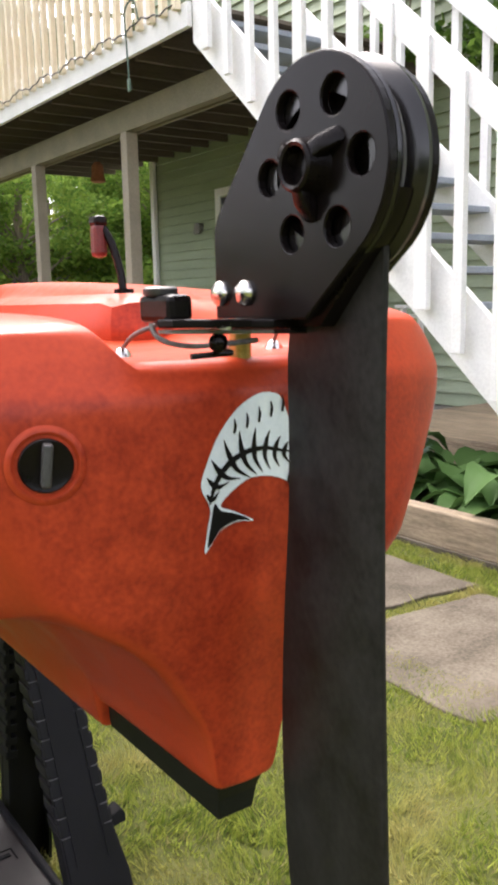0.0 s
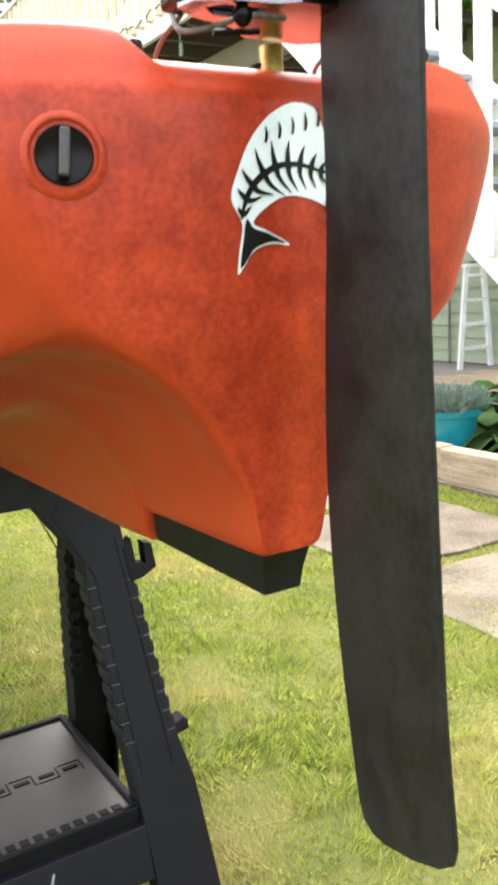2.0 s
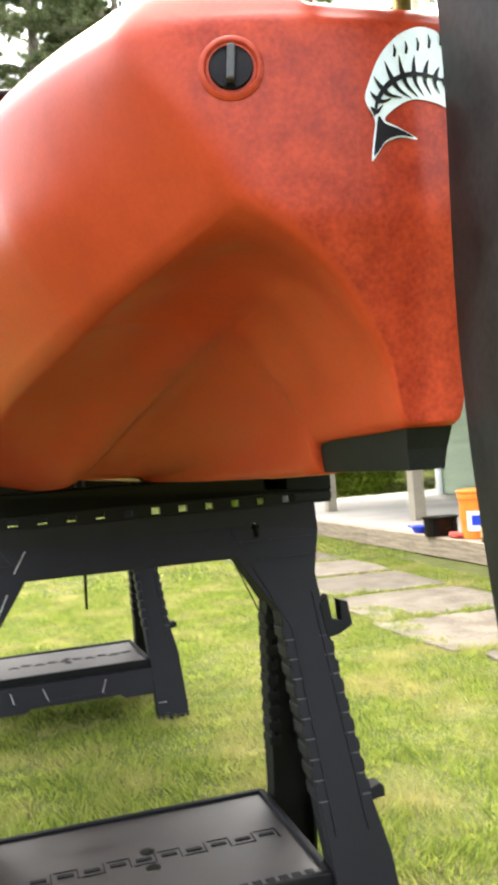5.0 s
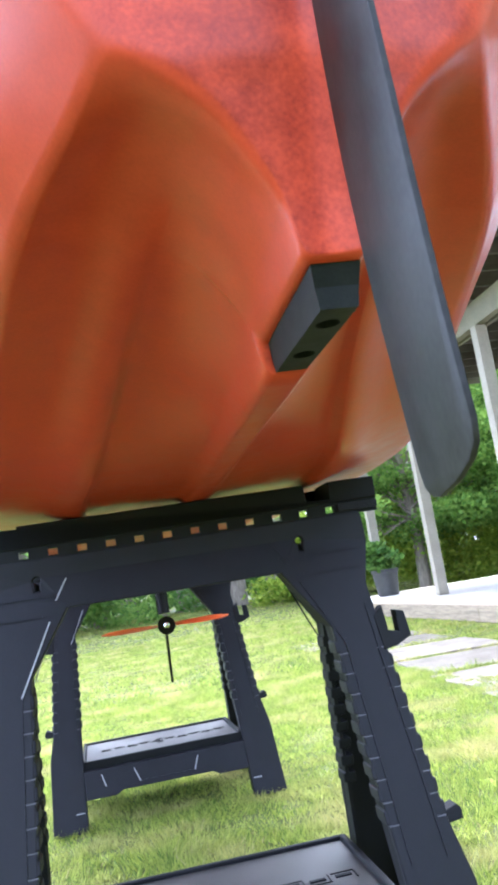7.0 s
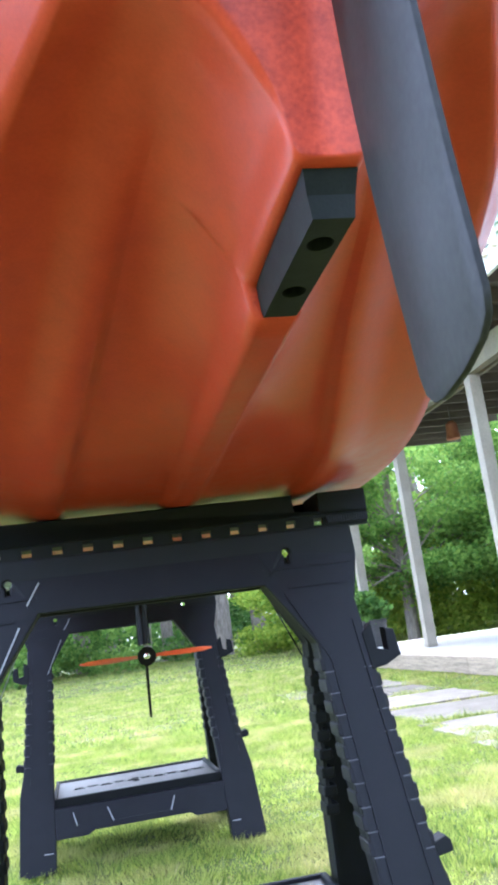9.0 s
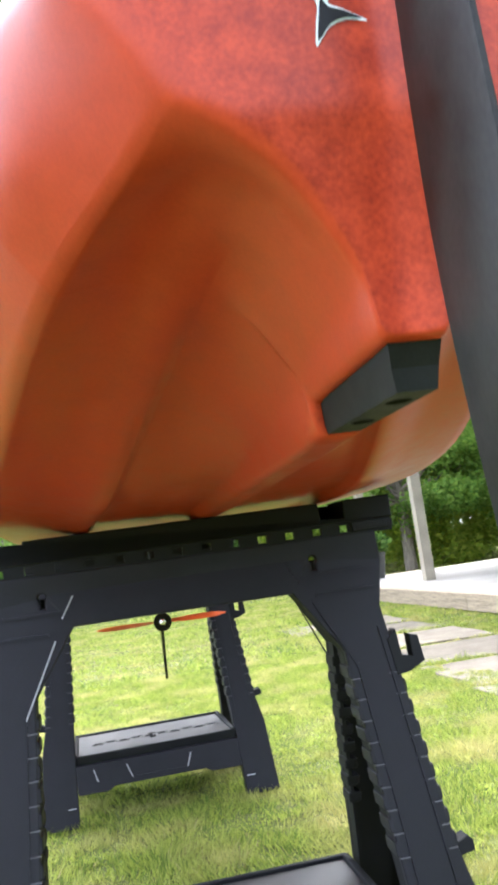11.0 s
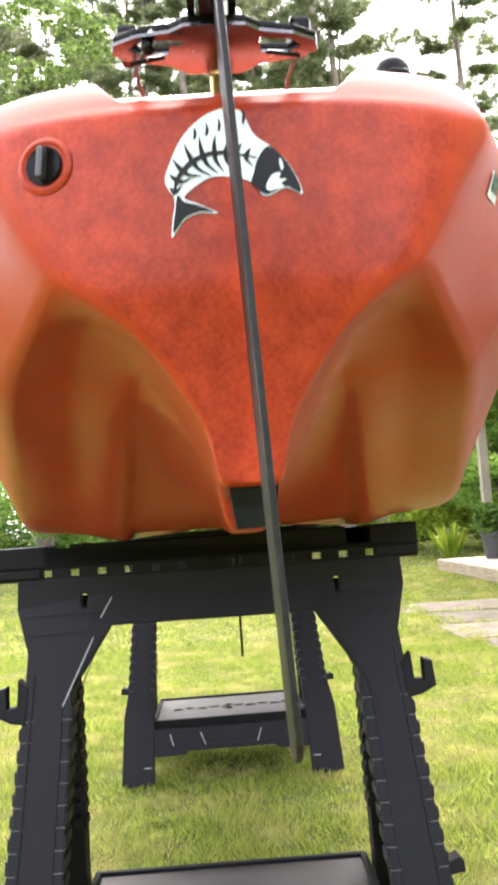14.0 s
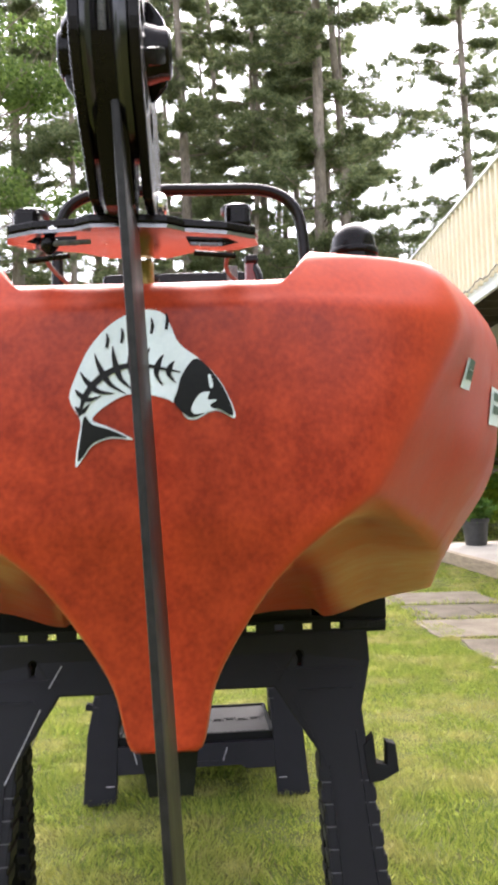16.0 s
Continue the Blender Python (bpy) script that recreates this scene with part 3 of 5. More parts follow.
def hermite(rows, where, sub):
    """Smooth rows of points along the way, without overshoot."""
    rows, where = np.asarray(rows, float), np.asarray(where, float)
    gap = np.diff(where).reshape((-1,) + (1,) * (rows.ndim - 1))
    rate = np.diff(rows, axis=0) / gap
    slope = np.zeros_like(rows)
    slope[0], slope[-1] = rate[0], rate[-1]
    a, b = rate[:-1], rate[1:]
    w1, w2 = 2 * gap[1:] + gap[:-1], gap[1:] + 2 * gap[:-1]
    same = a * b > 1e-12
    slope[1:-1] = np.where(same, (w1 + w2) / np.where(same, w1 / np.where(same, a, 1) + w2 / np.where(same, b, 1), 1), 0)
    out = []
    for i in range(len(where) - 1):
        h = where[i + 1] - where[i]
        for k in range(sub):
            t = k / sub
            out.append((2 * t**3 - 3 * t * t + 1) * rows[i] + (t**3 - 2 * t * t + t) * h * slope[i] + (3 * t * t - 2 * t**3) * rows[i + 1] + (t**3 - t * t) * h * slope[i + 1])
    return np.array(out + [rows[-1]])


FACE = hermite([(0.80, -0.908), (0.83, -0.909), (0.87, -0.912), (0.90, -0.917), (0.940, -0.926), (0.965, -0.932), (1.05, -0.936), (1.070, -0.9355), (1.079, -0.931), (1.092, -0.924), (1.110, -0.913), (1.14, -0.895)], (0.80, 0.83, 0.87, 0.90, 0.94, 0.965, 1.05, 1.070, 1.079, 1.092, 1.110, 1.14), 12)
FACE_Z, FACE_Y = FACE[:, 0], FACE[:, 1]


def face_y(z, d):
    """The rounded stern face."""
    return np.interp(z, FACE_Z, FACE_Y) + 0.55 * d * d + 26 * d ** 4


# half outline of the stern face: (out from the middle, height)
RIM = [(0, 1.083), (0.072, 1.084), (0.088, 1.099), (0.154, 1.097), (0.175, 1.068), (0.149, 1.022), (0.119, 0.974), (0.096, 0.958), (0.066, 0.934), (0.044, 0.905), (0.027, 0.874), (0.0165, 0.840), (0, 0.840)]
# sections further forward: y, then (out, height) for the same thirteen stations
SECTIONS = [
    (-0.868, [(0, 1.081), (0.073, 1.082), (0.092, 1.102), (0.168, 1.101), (0.195, 1.070), (0.182, 1.018), (0.143, 0.956), (0.111, 0.953), (0.076, 0.938), (0.060, 0.923), (0.028, 0.871), (0.0165, 0.839), (0, 0.839)]),
    (-0.806, [(0, 1.079), (0.075, 1.080), (0.100, 1.104), (0.190, 1.104), (0.220, 1.070), (0.213, 1.012), (0.170, 0.941), (0.129, 0.939), (0.086, 0.926), (0.074, 0.922), (0.029, 0.866), (0.0165, 0.838), (0, 0.838)]),
    (-0.758, [(0, 1.077), (0.080, 1.078), (0.110, 1.105), (0.206, 1.105), (0.240, 1.070), (0.235, 1.008), (0.187, 0.930), (0.141, 0.926), (0.094, 0.912), (0.083, 0.912), (0.029, 0.859), (0.0165, 0.836), (0, 0.836)]),
    (-0.750, [(0, 1.077), (0.080, 1.078), (0.111, 1.105), (0.208, 1.105), (0.242, 1.070), (0.237, 1.008), (0.189, 0.9285), (0.1428, 0.9242), (0.0953, 0.9100), (0.0845, 0.9104), (0.0284, 0.8575), (0.0125, 0.813), (0, 0.813)]),
    (-0.55, [(0, 1.090), (0.115, 1.092), (0.150, 1.117), (0.262, 1.115), (0.298, 1.068), (0.297, 0.995), (0.238, 0.896), (0.182, 0.885), (0.122, 0.866), (0.108, 0.874), (0.0275, 0.836), (0.0112, 0.808), (0, 0.808)]),
    (-0.23, [(0, 1.113), (0.167, 1.115), (0.213, 1.135), (0.319, 1.129), (0.353, 1.068), (0.355, 0.984), (0.306, 0.838), (0.235, 0.826), (0.170, 0.809), (0.154, 0.820), (0.034, 0.817), (0.012, 0.804), (0, 0.804)]),
    (-0.05, [(0, 1.120), (0.185, 1.121), (0.235, 1.140), (0.336, 1.132), (0.370, 1.066), (0.374, 0.975), (0.325, 0.825), (0.254, 0.818), (0.188, 0.804), (0.172, 0.816), (0.036, 0.813), (0.012, 0.803), (0, 0.803)]),
    (0.12, [(0, 1.10), (0.195, 1.105), (0.245, 1.142), (0.346, 1.134), (0.380, 1.064), (0.386, 0.970), (0.333, 0.822), (0.262, 0.816), (0.192, 0.8035), (0.176, 0.815), (0.036, 0.812), (0.012, 0.803), (0, 0.803)]),
    (0.9, [(0, 0.99), (0.215, 0.995), (0.275, 1.110), (0.376, 1.112), (0.410, 1.066), (0.415, 0.970), (0.345, 0.826), (0.280, 0.818), (0.205, 0.8035), (0.188, 0.815), (0.036, 0.812), (0.012, 0.803), (0, 0.803)]),
    (1.7, [(0, 1.02), (0.180, 1.025), (0.225, 1.125), (0.326, 1.128), (0.360, 1.086), (0.362, 0.985), (0.295, 0.834), (0.238, 0.823), (0.172, 0.8035), (0.156, 0.814), (0.036, 0.812), (0.012, 0.803), (0, 0.803)]),
    (2.4, [(0, 1.12), (0.080, 1.122), (0.105, 1.165), (0.175, 1.165), (0.205, 1.130), (0.195, 1.030), (0.140, 0.900), (0.115, 0.880), (0.072, 0.848), (0.060, 0.846), (0.026, 0.830), (0.012, 0.822), (0, 0.822)]),
    (2.72, [(0, 1.19), (0.020, 1.192), (0.026, 1.205), (0.040, 1.205), (0.048, 1.18), (0.044, 1.10), (0.034, 1.00), (0.030, 0.96), (0.022, 0.92), (0.018, 0.91), (0.012, 0.898), (0.008, 0.893), (0, 0.893)]),
]


# the tunnels beside the keel rise inward from the chine
VAULT = {-0.868: 0.006, -0.806: 0.010, -0.758: 0.011, -0.750: 0.011, -0.55: 0.011}
SECTIONS = [(y, [(d, z + VAULT.get(y, 0) * (1 if i in (7, 8) else 0.85 if i == 9 else 0)) for i, (d, z) in enumerate(sec)]) for y, sec in SECTIONS]
LIFT = (0.005, 0.005, 0.009, 0.009, 0.004, 0.001) + (0,) * 7
RIM = [(d, z + up) for (d, z), up in zip(RIM, LIFT)]
SECTIONS = [(y, [(d, z + up) for (d, z), up in zip(sec, LIFT)]) for y, sec in SECTIONS]


def around(ring):
    """The half ring smoothed, then mirrored to a closed loop of points."""
    ring = np.asarray(ring, float)
    step = np.r_[0, np.cumsum(np.maximum(0.004, np.linalg.norm(np.diff(ring, axis=0), axis=1)))]
    half_ring = np.vstack([hermite(ring[:7], step[:7], 6)[:-1], hermite(ring[6:], step[6:], 6)])
    half_ring[0, 0] = half_ring[-1, 0] = 0
    return np.vstack([half_ring, half_ring[-2:0:-1] * (-1, 1, 1)])


def blur(line, sigma):
    """Round the corners of an open run of points, sigma in metres for each point."""
    step = np.linalg.norm(np.diff(line, axis=0), axis=1)
    s = np.r_[0, np.cumsum(step)]
    share = np.r_[step, 0] / 2 + np.r_[0, step] / 2 + 1e-6
    w = np.exp(-0.5 * ((s[:, None] - s[None, :]) / np.maximum(sigma, 1e-4)[:, None]) ** 2) * share[None, :]
    return (w @ line) / w.sum(1)[:, None]


def soften(grid, rim):
    """Rotomoulded edges: wide radii round the stern and the deck rim, tighter ones by the keel."""
    count = grid.shape[1]
    out = grid.copy()
    for k in range(count):
        half_k = min(k, count - k)
        radius = np.interp(half_k, (0, 18, 26, 33, 38, 46, 58, 66, 72), (0.006, 0.006, 0.013, 0.013, 0.008, 0.0055, 0.0045, 0.003, 0.0015))
        line = grid[:60, k]
        s = np.r_[0, np.cumsum(np.linalg.norm(np.diff(line, axis=0), axis=1))]
        near = np.clip(1.7 - np.abs(s - s[rim]) / (2.6 * radius), 0, 1)
        near[-4:] = 0
        out[:60, k] = blur(line, radius * near)
    for i in range(10, len(out)):
        line = np.vstack([out[i, -50:], out[i], out[i, :50]])
        at = np.minimum(np.arange(-50, count + 50) % count, (-np.arange(-50, count + 50)) % count)
        out[i] = blur(line, np.interp(at, (0, 8, 30, 44, 60), (0.002, 0.0032, 0.0032, 0.003, 0.0012)))[50:-50]
    return out


def hull_rings():
    rings = []
    mid = np.array((0, 1.0))
    for s in (0.04, 0.3, 0.55, 0.78, 0.92, 0.985):
        flat = s ** 5
        level = [(d, 1.097 + (z - 1.097) * flat) if i < 4 else (d, z) for i, (d, z) in enumerate(RIM)]
        some = [mid + s * (np.array(p) - mid) for p in level]
        rings.append([(d, face_y(z, d), z) for d, z in some])
    rings.append([(d, face_y(z, d) + 0.006, z) for d, z in RIM])
    for k, (y, sec) in enumerate(SECTIONS):
        sweep = (0.022, 0.009, 0.003)[k] if k < 3 else 0.0
        rings.append([(d, y + sweep * min(1.0, d / 0.17) ** 4, z) for d, z in sec])
    rings = [around(r) for r in rings]
    gaps = [np.median(np.linalg.norm(b - a, axis=1)) for a, b in zip(rings, rings[1:])]
    where = np.r_[0, np.cumsum(gaps)]
    out = np.vstack([hermite(rings[:7], where[:7], 6)[:-1], hermite(rings[6:], where[6:], 6)])
    out[:31, :, 1] = face_y(out[:31, :, 2], out[:31, :, 0])
    return soften(out, 36)


R = hull_rings()
nr, nk = R.shape[:2]
verts = R.reshape(-1, 3) + (XC, 0, 0)
faces = [(i * nk + k, i * nk + (k + 1) % nk, (i + 1) * nk + (k + 1) % nk, (i + 1) * nk + k) for i in range(nr - 1) for k in range(nk)]
faces += [tuple(range(nk))[::-1], tuple((nr - 1) * nk + k for k in range(nk))]
bm = bmesh.new()
bv = [bm.verts.new(v) for v in verts]
for f in faces:
    bm.faces.new([bv[i] for i in f])
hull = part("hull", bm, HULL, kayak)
hull.data.shade_smooth()
from mathutils.bvhtree import BVHTree
TREE = BVHTree.FromPolygons([tuple(v) for v in verts], faces)


def on_stern(x, z, lift=0.0012):
    """A place on the stern face seen from behind."""
    hit = TREE.ray_cast(Vector((x, -2, z)), Vector((0, 1, 0)))[0]
    return Vector((x, (hit.y if hit else -0.92) - lift, z))


def on_deck(x, y):
    hit = TREE.ray_cast(Vector((x, y, 3)), Vector((0, 0, -1)))[0]
    return hit if hit else Vector((x, y, 1.08))


def on_side(y, z, lift=0.0012):
    hit = TREE.ray_cast(Vector((2, y, z)), Vector((-1, 0, 0)))[0]
    return (hit if hit else Vector((0.35, y, z))) + Vector((lift, 0, 0))


def sticker(name, outline, mat, parent, lift, label="", at=(0, 0)):
    """A thin vinyl shape laid on the stern; outline in millimetres."""
    bm = bmesh.new()
    vs = [bm.verts.new((at[0] + u * 0.00102, 0, at[1] + w * 0.00104)) for u, w in outline]
    e = [bm.edges.new((vs[i], vs[(i + 1) % len(vs)])) for i in range(len(vs))]
    bmesh.ops.triangle_fill(bm, use_beauty=True, edges=e)
    bmesh.ops.subdivide_edges(bm, edges=[x for x in bm.edges if x.calc_length() > 0.008], cuts=2)
    bmesh.ops.triangulate(bm, faces=bm.faces)
    for v in bm.verts:
        v.co = on_stern(v.co.x, v.co.z, lift)
    me_ob = part(name, bm, mat, parent, label)
    return me_ob


def loop2(points, steps=5):
    """A closed smooth outline."""
    n = len(points)
    p = [Vector((a, b, 0)) for a, b in points]
    out = []
    for i in range(n):
        a, b, c, d = p[i - 1], p[i], p[(i + 1) % n], p[(i + 2) % n]
        for k in range(steps):
            t = k / steps
            q = 0.5 * (2 * b + (c - a) * t + (2 * a - 5 * b + 4 * c - d) * t * t + (3 * b - a - 3 * c + d) * t**3)
            out.append((q.x, q.y))
    return out


def spindle(points, widths, steps=5):
    """A tapering stroke along points, widths in millimetres."""
    c = spline([(a, b, 0) for a, b in points], steps)
    n = len(c)
    left, right = [], []
    for i, q in enumerate(c):
        d = (c[min(i + 1, n - 1)] - c[max(i - 1, 0)]).normalized()
        w = float(np.interp(i / (n - 1), np.linspace(0, 1, len(widths)), widths)) / 2
        left.append((q.x - d.y * w, q.y + d.x * w))
        right.append((q.x + d.y * w, q.y - d.x * w))
    return left + right[::-1]


# fish-bone decal; millimetres from its tail tip
FX, FZ = 0.0156, 0.9918
fish = part("fish_decal", bmesh.new(), WHITE_VINYL, kayak, "white and black fish skeleton decal")
body_line = [(0, 0), (1.5, 12), (3, 22), (-2, 33), (2, 45), (9, 58), (20, 69), (33, 75), (44, 74), (48, 69), (53, 58), (63, 50), (72, 40), (78, 28), (79, 21), (70, 25), (60, 21), (55, 22), (50, 29), (40, 33), (27, 34), (16, 29), (9, 22.5), (16, 19), (26, 14), (28, 12), (18, 13), (9, 10), (4, 4)]
sticker("body", loop2(body_line, 4), WHITE_VINYL, fish, 0.0010, at=(FX, FZ))
tail_line = [(1.2, 3), (3.0, 14), (5.2, 24), (9, 20), (17, 17.5), (26, 13), (18, 13.8), (9, 11), (4, 5)]
sticker("tail", loop2(tail_line, 4), BLACK_VINYL, fish, 0.0016, "black tail", at=(FX, FZ))
head_line = [(61.5, 50.5), (54, 43), (51, 34), (49.5, 29.5), (55, 23), (60, 22), (70, 26), (78, 22), (77, 29), (71.5, 40)]
sticker("head", loop2(head_line, 4), BLACK_VINYL, fish, 0.0016, "black head", at=(FX, FZ))
for pts in ([(58, 27), (62, 33), (67, 34), (66, 30.5), (70.5, 30), (67, 27.5), (69, 25.5), (64, 24), (59, 23.5)], [(67.3, 36), (66.6, 42), (67.9, 42), (69, 37)]):
    sticker("eye", loop2(pts, 4), WHITE_VINYL, fish, 0.0022, at=(FX, FZ))
spine = [(2.5, 24), (6, 34), (13, 42), (23, 47), (34, 48), (44, 46), (53, 44)]
sticker("spine", spindle(spine, (1.0, 2.6, 3.2, 2.8, 2.2, 1.5, 0.6)), BLACK_VINYL, fish, 0.0016, at=(FX, FZ))
for k in range(9):
    f = 0.06 + 0.105 * k
    c = spline([(a, b, 0) for a, b in spine], 8)
    q = c[int(f * (len(c) - 1))]
    d = (c[min(int(f * (len(c) - 1)) + 1, len(c) - 1)] - q).normalized()
    up = Vector((-d.y, d.x, 0))
    size = (5 + 7 * math.sin(math.pi * min(1, f + 0.1))) * min(1, 0.38 + 0.22 * k)
    for s in (1, -1):
        tip = q + up * s * size * (0.95 if s > 0 else 1.12) + d * (1.8 if s > 0 else 4.6)
        midp = q + up * s * size * 0.5 + d * 0.6
        sticker("rib", spindle([(q.x, q.y), (midp.x, midp.y), (tip.x, tip.y)], (3.4, 2.1, 0.4), 3), BLACK_VINYL, fish, 0.0016, at=(FX, FZ))
for k in range(5):
    u = 17 + 7.4 * k
    sticker("dash", spindle([(u, 57 + 2.0 * k), (u + 0.8, 60.5 + 2.2 * k), (u + 0.3, 64 + 2.3 * k)], (1.4, 1.7, 0.5), 3), BLACK_VINYL, fish, 0.0016, at=(FX, FZ))

# drain plug in its moulded recess
plug = part("drain_plug", bmesh.new(), BLACK, kayak, "black threaded drain plug")
PX, PZ = -0.0608, 1.0450
pc = on_stern(PX, PZ)
pn = TREE.ray_cast(Vector((PX, -2, PZ)), Vector((0, 1, 0)))[1]
pn = -pn if pn.y > 0 else pn
PM = Matrix.Translation(pc) @ pn.to_track_quat("Z", "Y").to_matrix().to_4x4() @ Matrix.Scale(0.84, 4)
part("collar", lathe(bmesh.new(), [(0.0218, -0.0010), (0.0205, -0.0001), (0.0194, 0.0005), (0.0182, 0.0006), (0.0170, -0.0002), (0.0160, -0.0020), (0.0158, -0.006)], seg=48, m=PM), HULL, plug, "moulded orange collar", smooth=True).data.shade_smooth()
part("disc", lathe(bmesh.new(), [(0.0148, -0.004), (0.0148, 0.0004), (0.0140, 0.0014), (0.0115, 0.0006)], seg=40, m=PM), BLACK, plug, smooth=True)
part("grip", box(bmesh.new(), (0.0055, 0.0235, 0.0085), (0, 0.001, 0.0040), 0.0012, m=PM @ pose(0, 0, 0, 0, 0, -6)), GRIP, plug, "raised grey-black grip bar")

# skeg block under the stern
skeg = part("skeg", bmesh.new(), SKEG, kayak, "black plastic wear block on the keel")
bm = bmesh.new()
top = [(-0.0155, -0.902), (0.0155, -0.902), (0.0155, -0.7505), (-0.0155, -0.7505)]
low = [(-0.0120, -0.892), (0.0120, -0.892), (0.0120, -0.7535), (-0.0120, -0.7535)]
mid = [((x + u) / 2, (y + w) / 2) for (x, y), (u, w) in zip(top, low)]
va = [bm.verts.new((XC + 0.001 + x, y, 0.8400)) for x, y in top]
vb = [bm.verts.new((XC + 0.001 + x, y, 0.8270)) for x, y in mid]
for i in range(4):
    bm.faces.new((va[i], va[(i + 1) % 4], vb[(i + 1) % 4], vb[i]))
bm.faces.new(va)
bm.faces.new(vb[::-1])
part("block", bm, SKEG, skeg)
wells = [circle(0, y, 0.0092, 20) for y in (-0.866, -0.796)]
bm = plate(bmesh.new(), mid, wells, 0.0130, Matrix.Translation((XC + 0.001, 0, 0.8140)))
for v in bm.verts:
    if v.co.z < 0.82:
        v.co.x = XC + 0.001 + (v.co.x - XC - 0.001) * 0.87
        v.co.y = -0.8225 + (v.co.y + 0.8225) * 0.973
part("sole", bm, SKEG, skeg, "sole with two round bolt wells")

# small registration stickers on the quarter
for y0, y1, z0, z1 in ((-0.862, -0.842, 1.034, 1.052), (-0.790, -0.752, 1.016, 1.042)):
    bm = bmesh.new()
    g = [[bm.verts.new(on_side(y0 + (y1 - y0) * i / 4, z0 + (z1 - z0) * k / 4)) for k in range(5)] for i in range(5)]
    for i in range(4):
        for k in range(4):
            bm.faces.new((g[i][k], g[i + 1][k], g[i + 1][k + 1], g[i][k + 1]))
    st = part("sticker", bm, WHITE_VINYL, kayak, "small white registration sticker")
    bm = bmesh.new()
    for r in range(2):
        zz = z0 + (z1 - z0) * (0.3 + 0.35 * r)
        a = [bm.verts.new(on_side(y0 + (y1 - y0) * f, zz + h, 0.0022)) for f, h in ((0.15, 0), (0.85, 0), (0.85, 0.006), (0.15, 0.006))]
        bm.faces.new(a)
    part("bar", bm, LAVENDER, st)

# deck fittings
eye_at = on_deck(0.020, -0.845)
pad = part("pad_eye", lathe(bmesh.new(), [(0.0055, -0.002), (0.0055, 0.0015), (0.0042, 0.0034), (0.0028, 0.0052), (0.001, 0.0058)], eye_at, 16), STEEL, kayak, "small bright deck screw eye", smooth=True)
eye2 = on_deck(XC + 0.06, -0.862)
part("pad_eye", lathe(bmesh.new(), [(0.0055, -0.002), (0.0055, 0.0015), (0.0042, 0.0034), (0.0028, 0.0052), (0.001, 0.0058)], eye2, 16), STEEL, kayak, "small bright deck screw eye", smooth=True)
latch = part("toggle_latch", bmesh.new(), RED_PLASTIC, kayak, "dark red toggle on a bent black stalk")
LX, LY = 0.136, -0.624
boss = on_deck(LX, LY).z
part("deck_boss", box(bmesh.new(), (0.12, 0.30, 0.066), (LX + 0.020, LY + 0.105, boss + 0.001), 0.026), HULL, kayak, "raised orange moulding on the deck", smooth=True)
part("stalk", tube(bmesh.new(), spline([(LX, LY, boss + 0.029), (LX - 0.001, LY + 0.004, boss + 0.054), (LX - 0.005, LY + 0.012, boss + 0.079), (LX - 0.010, LY + 0.020, boss + 0.093)], 6), 0.0035, 10), BLACK, latch, smooth=True)
part("foot_ring", cyl(bmesh.new(), (LX, LY, boss + 0.034), (LX, LY, boss + 0.038), 0.0085, seg=16), BLACK, latch)
part("toggle", box(bmesh.new(), (0.012, 0.014, 0.028), (LX - 0.011, LY + 0.021, boss + 0.079), 0.004), RED_PLASTIC, latch)
part("toggle_cap", box(bmesh.new(), (0.0125, 0.015, 0.009), (LX - 0.011, LY + 0.021, boss + 0.095), 0.003), BLACK, latch)
seat = part("seat_frame", bmesh.new(), BLACK, kayak, "black bent tube seat frame")
SY = 0.5
part("loop", tube(bmesh.new(), spline([(-0.24, SY, 1.02), (-0.245, SY, 1.40), (-0.238, SY, 1.57), (-0.19, SY, 1.635), (-0.08, SY, 1.65), (0.10, SY, 1.65), (0.22, SY, 1.645), (0.280, SY, 1.61), (0.300, SY, 1.54), (0.302, SY, 1.40), (0.30, SY, 1.02)], 6), 0.013, 10), BLACK, seat, smooth=True)
part("backrest", box(bmesh.new(), (0.36, 0.025, 0.36), (0.03, SY + 0.03, 1.29), 0.01), BLACK, seat)
part("seat_pad", box(bmesh.new(), (0.40, 0.40, 0.05), (0.03, SY + 0.24, 1.10), 0.012), BLACK, seat)
part("strap", box(bmesh.new(), (0.025, 0.006, 0.30), (0.14, SY + 0.012, 1.33), 0.002), CORD, seat)
kn = on_deck(0.170, -0.880) - Vector((0, 0, 0.006))
cap = part("rubber_cap", lathe(bmesh.new(), [(0.0135, -0.004), (0.0135, 0.010), (0.0125, 0.017), (0.0095, 0.0225), (0.0045, 0.0255), (0.001, 0.026)], kn, 28), BLACK, kayak, "black rounded rubber cap on the deck edge", smooth=True)
part("cap_ring", lathe(bmesh.new(), [(0.0140, 0.0065), (0.0146, 0.0075), (0.0146, 0.0095), (0.0140, 0.0105)], kn, 28), BLACK, cap, smooth=True)

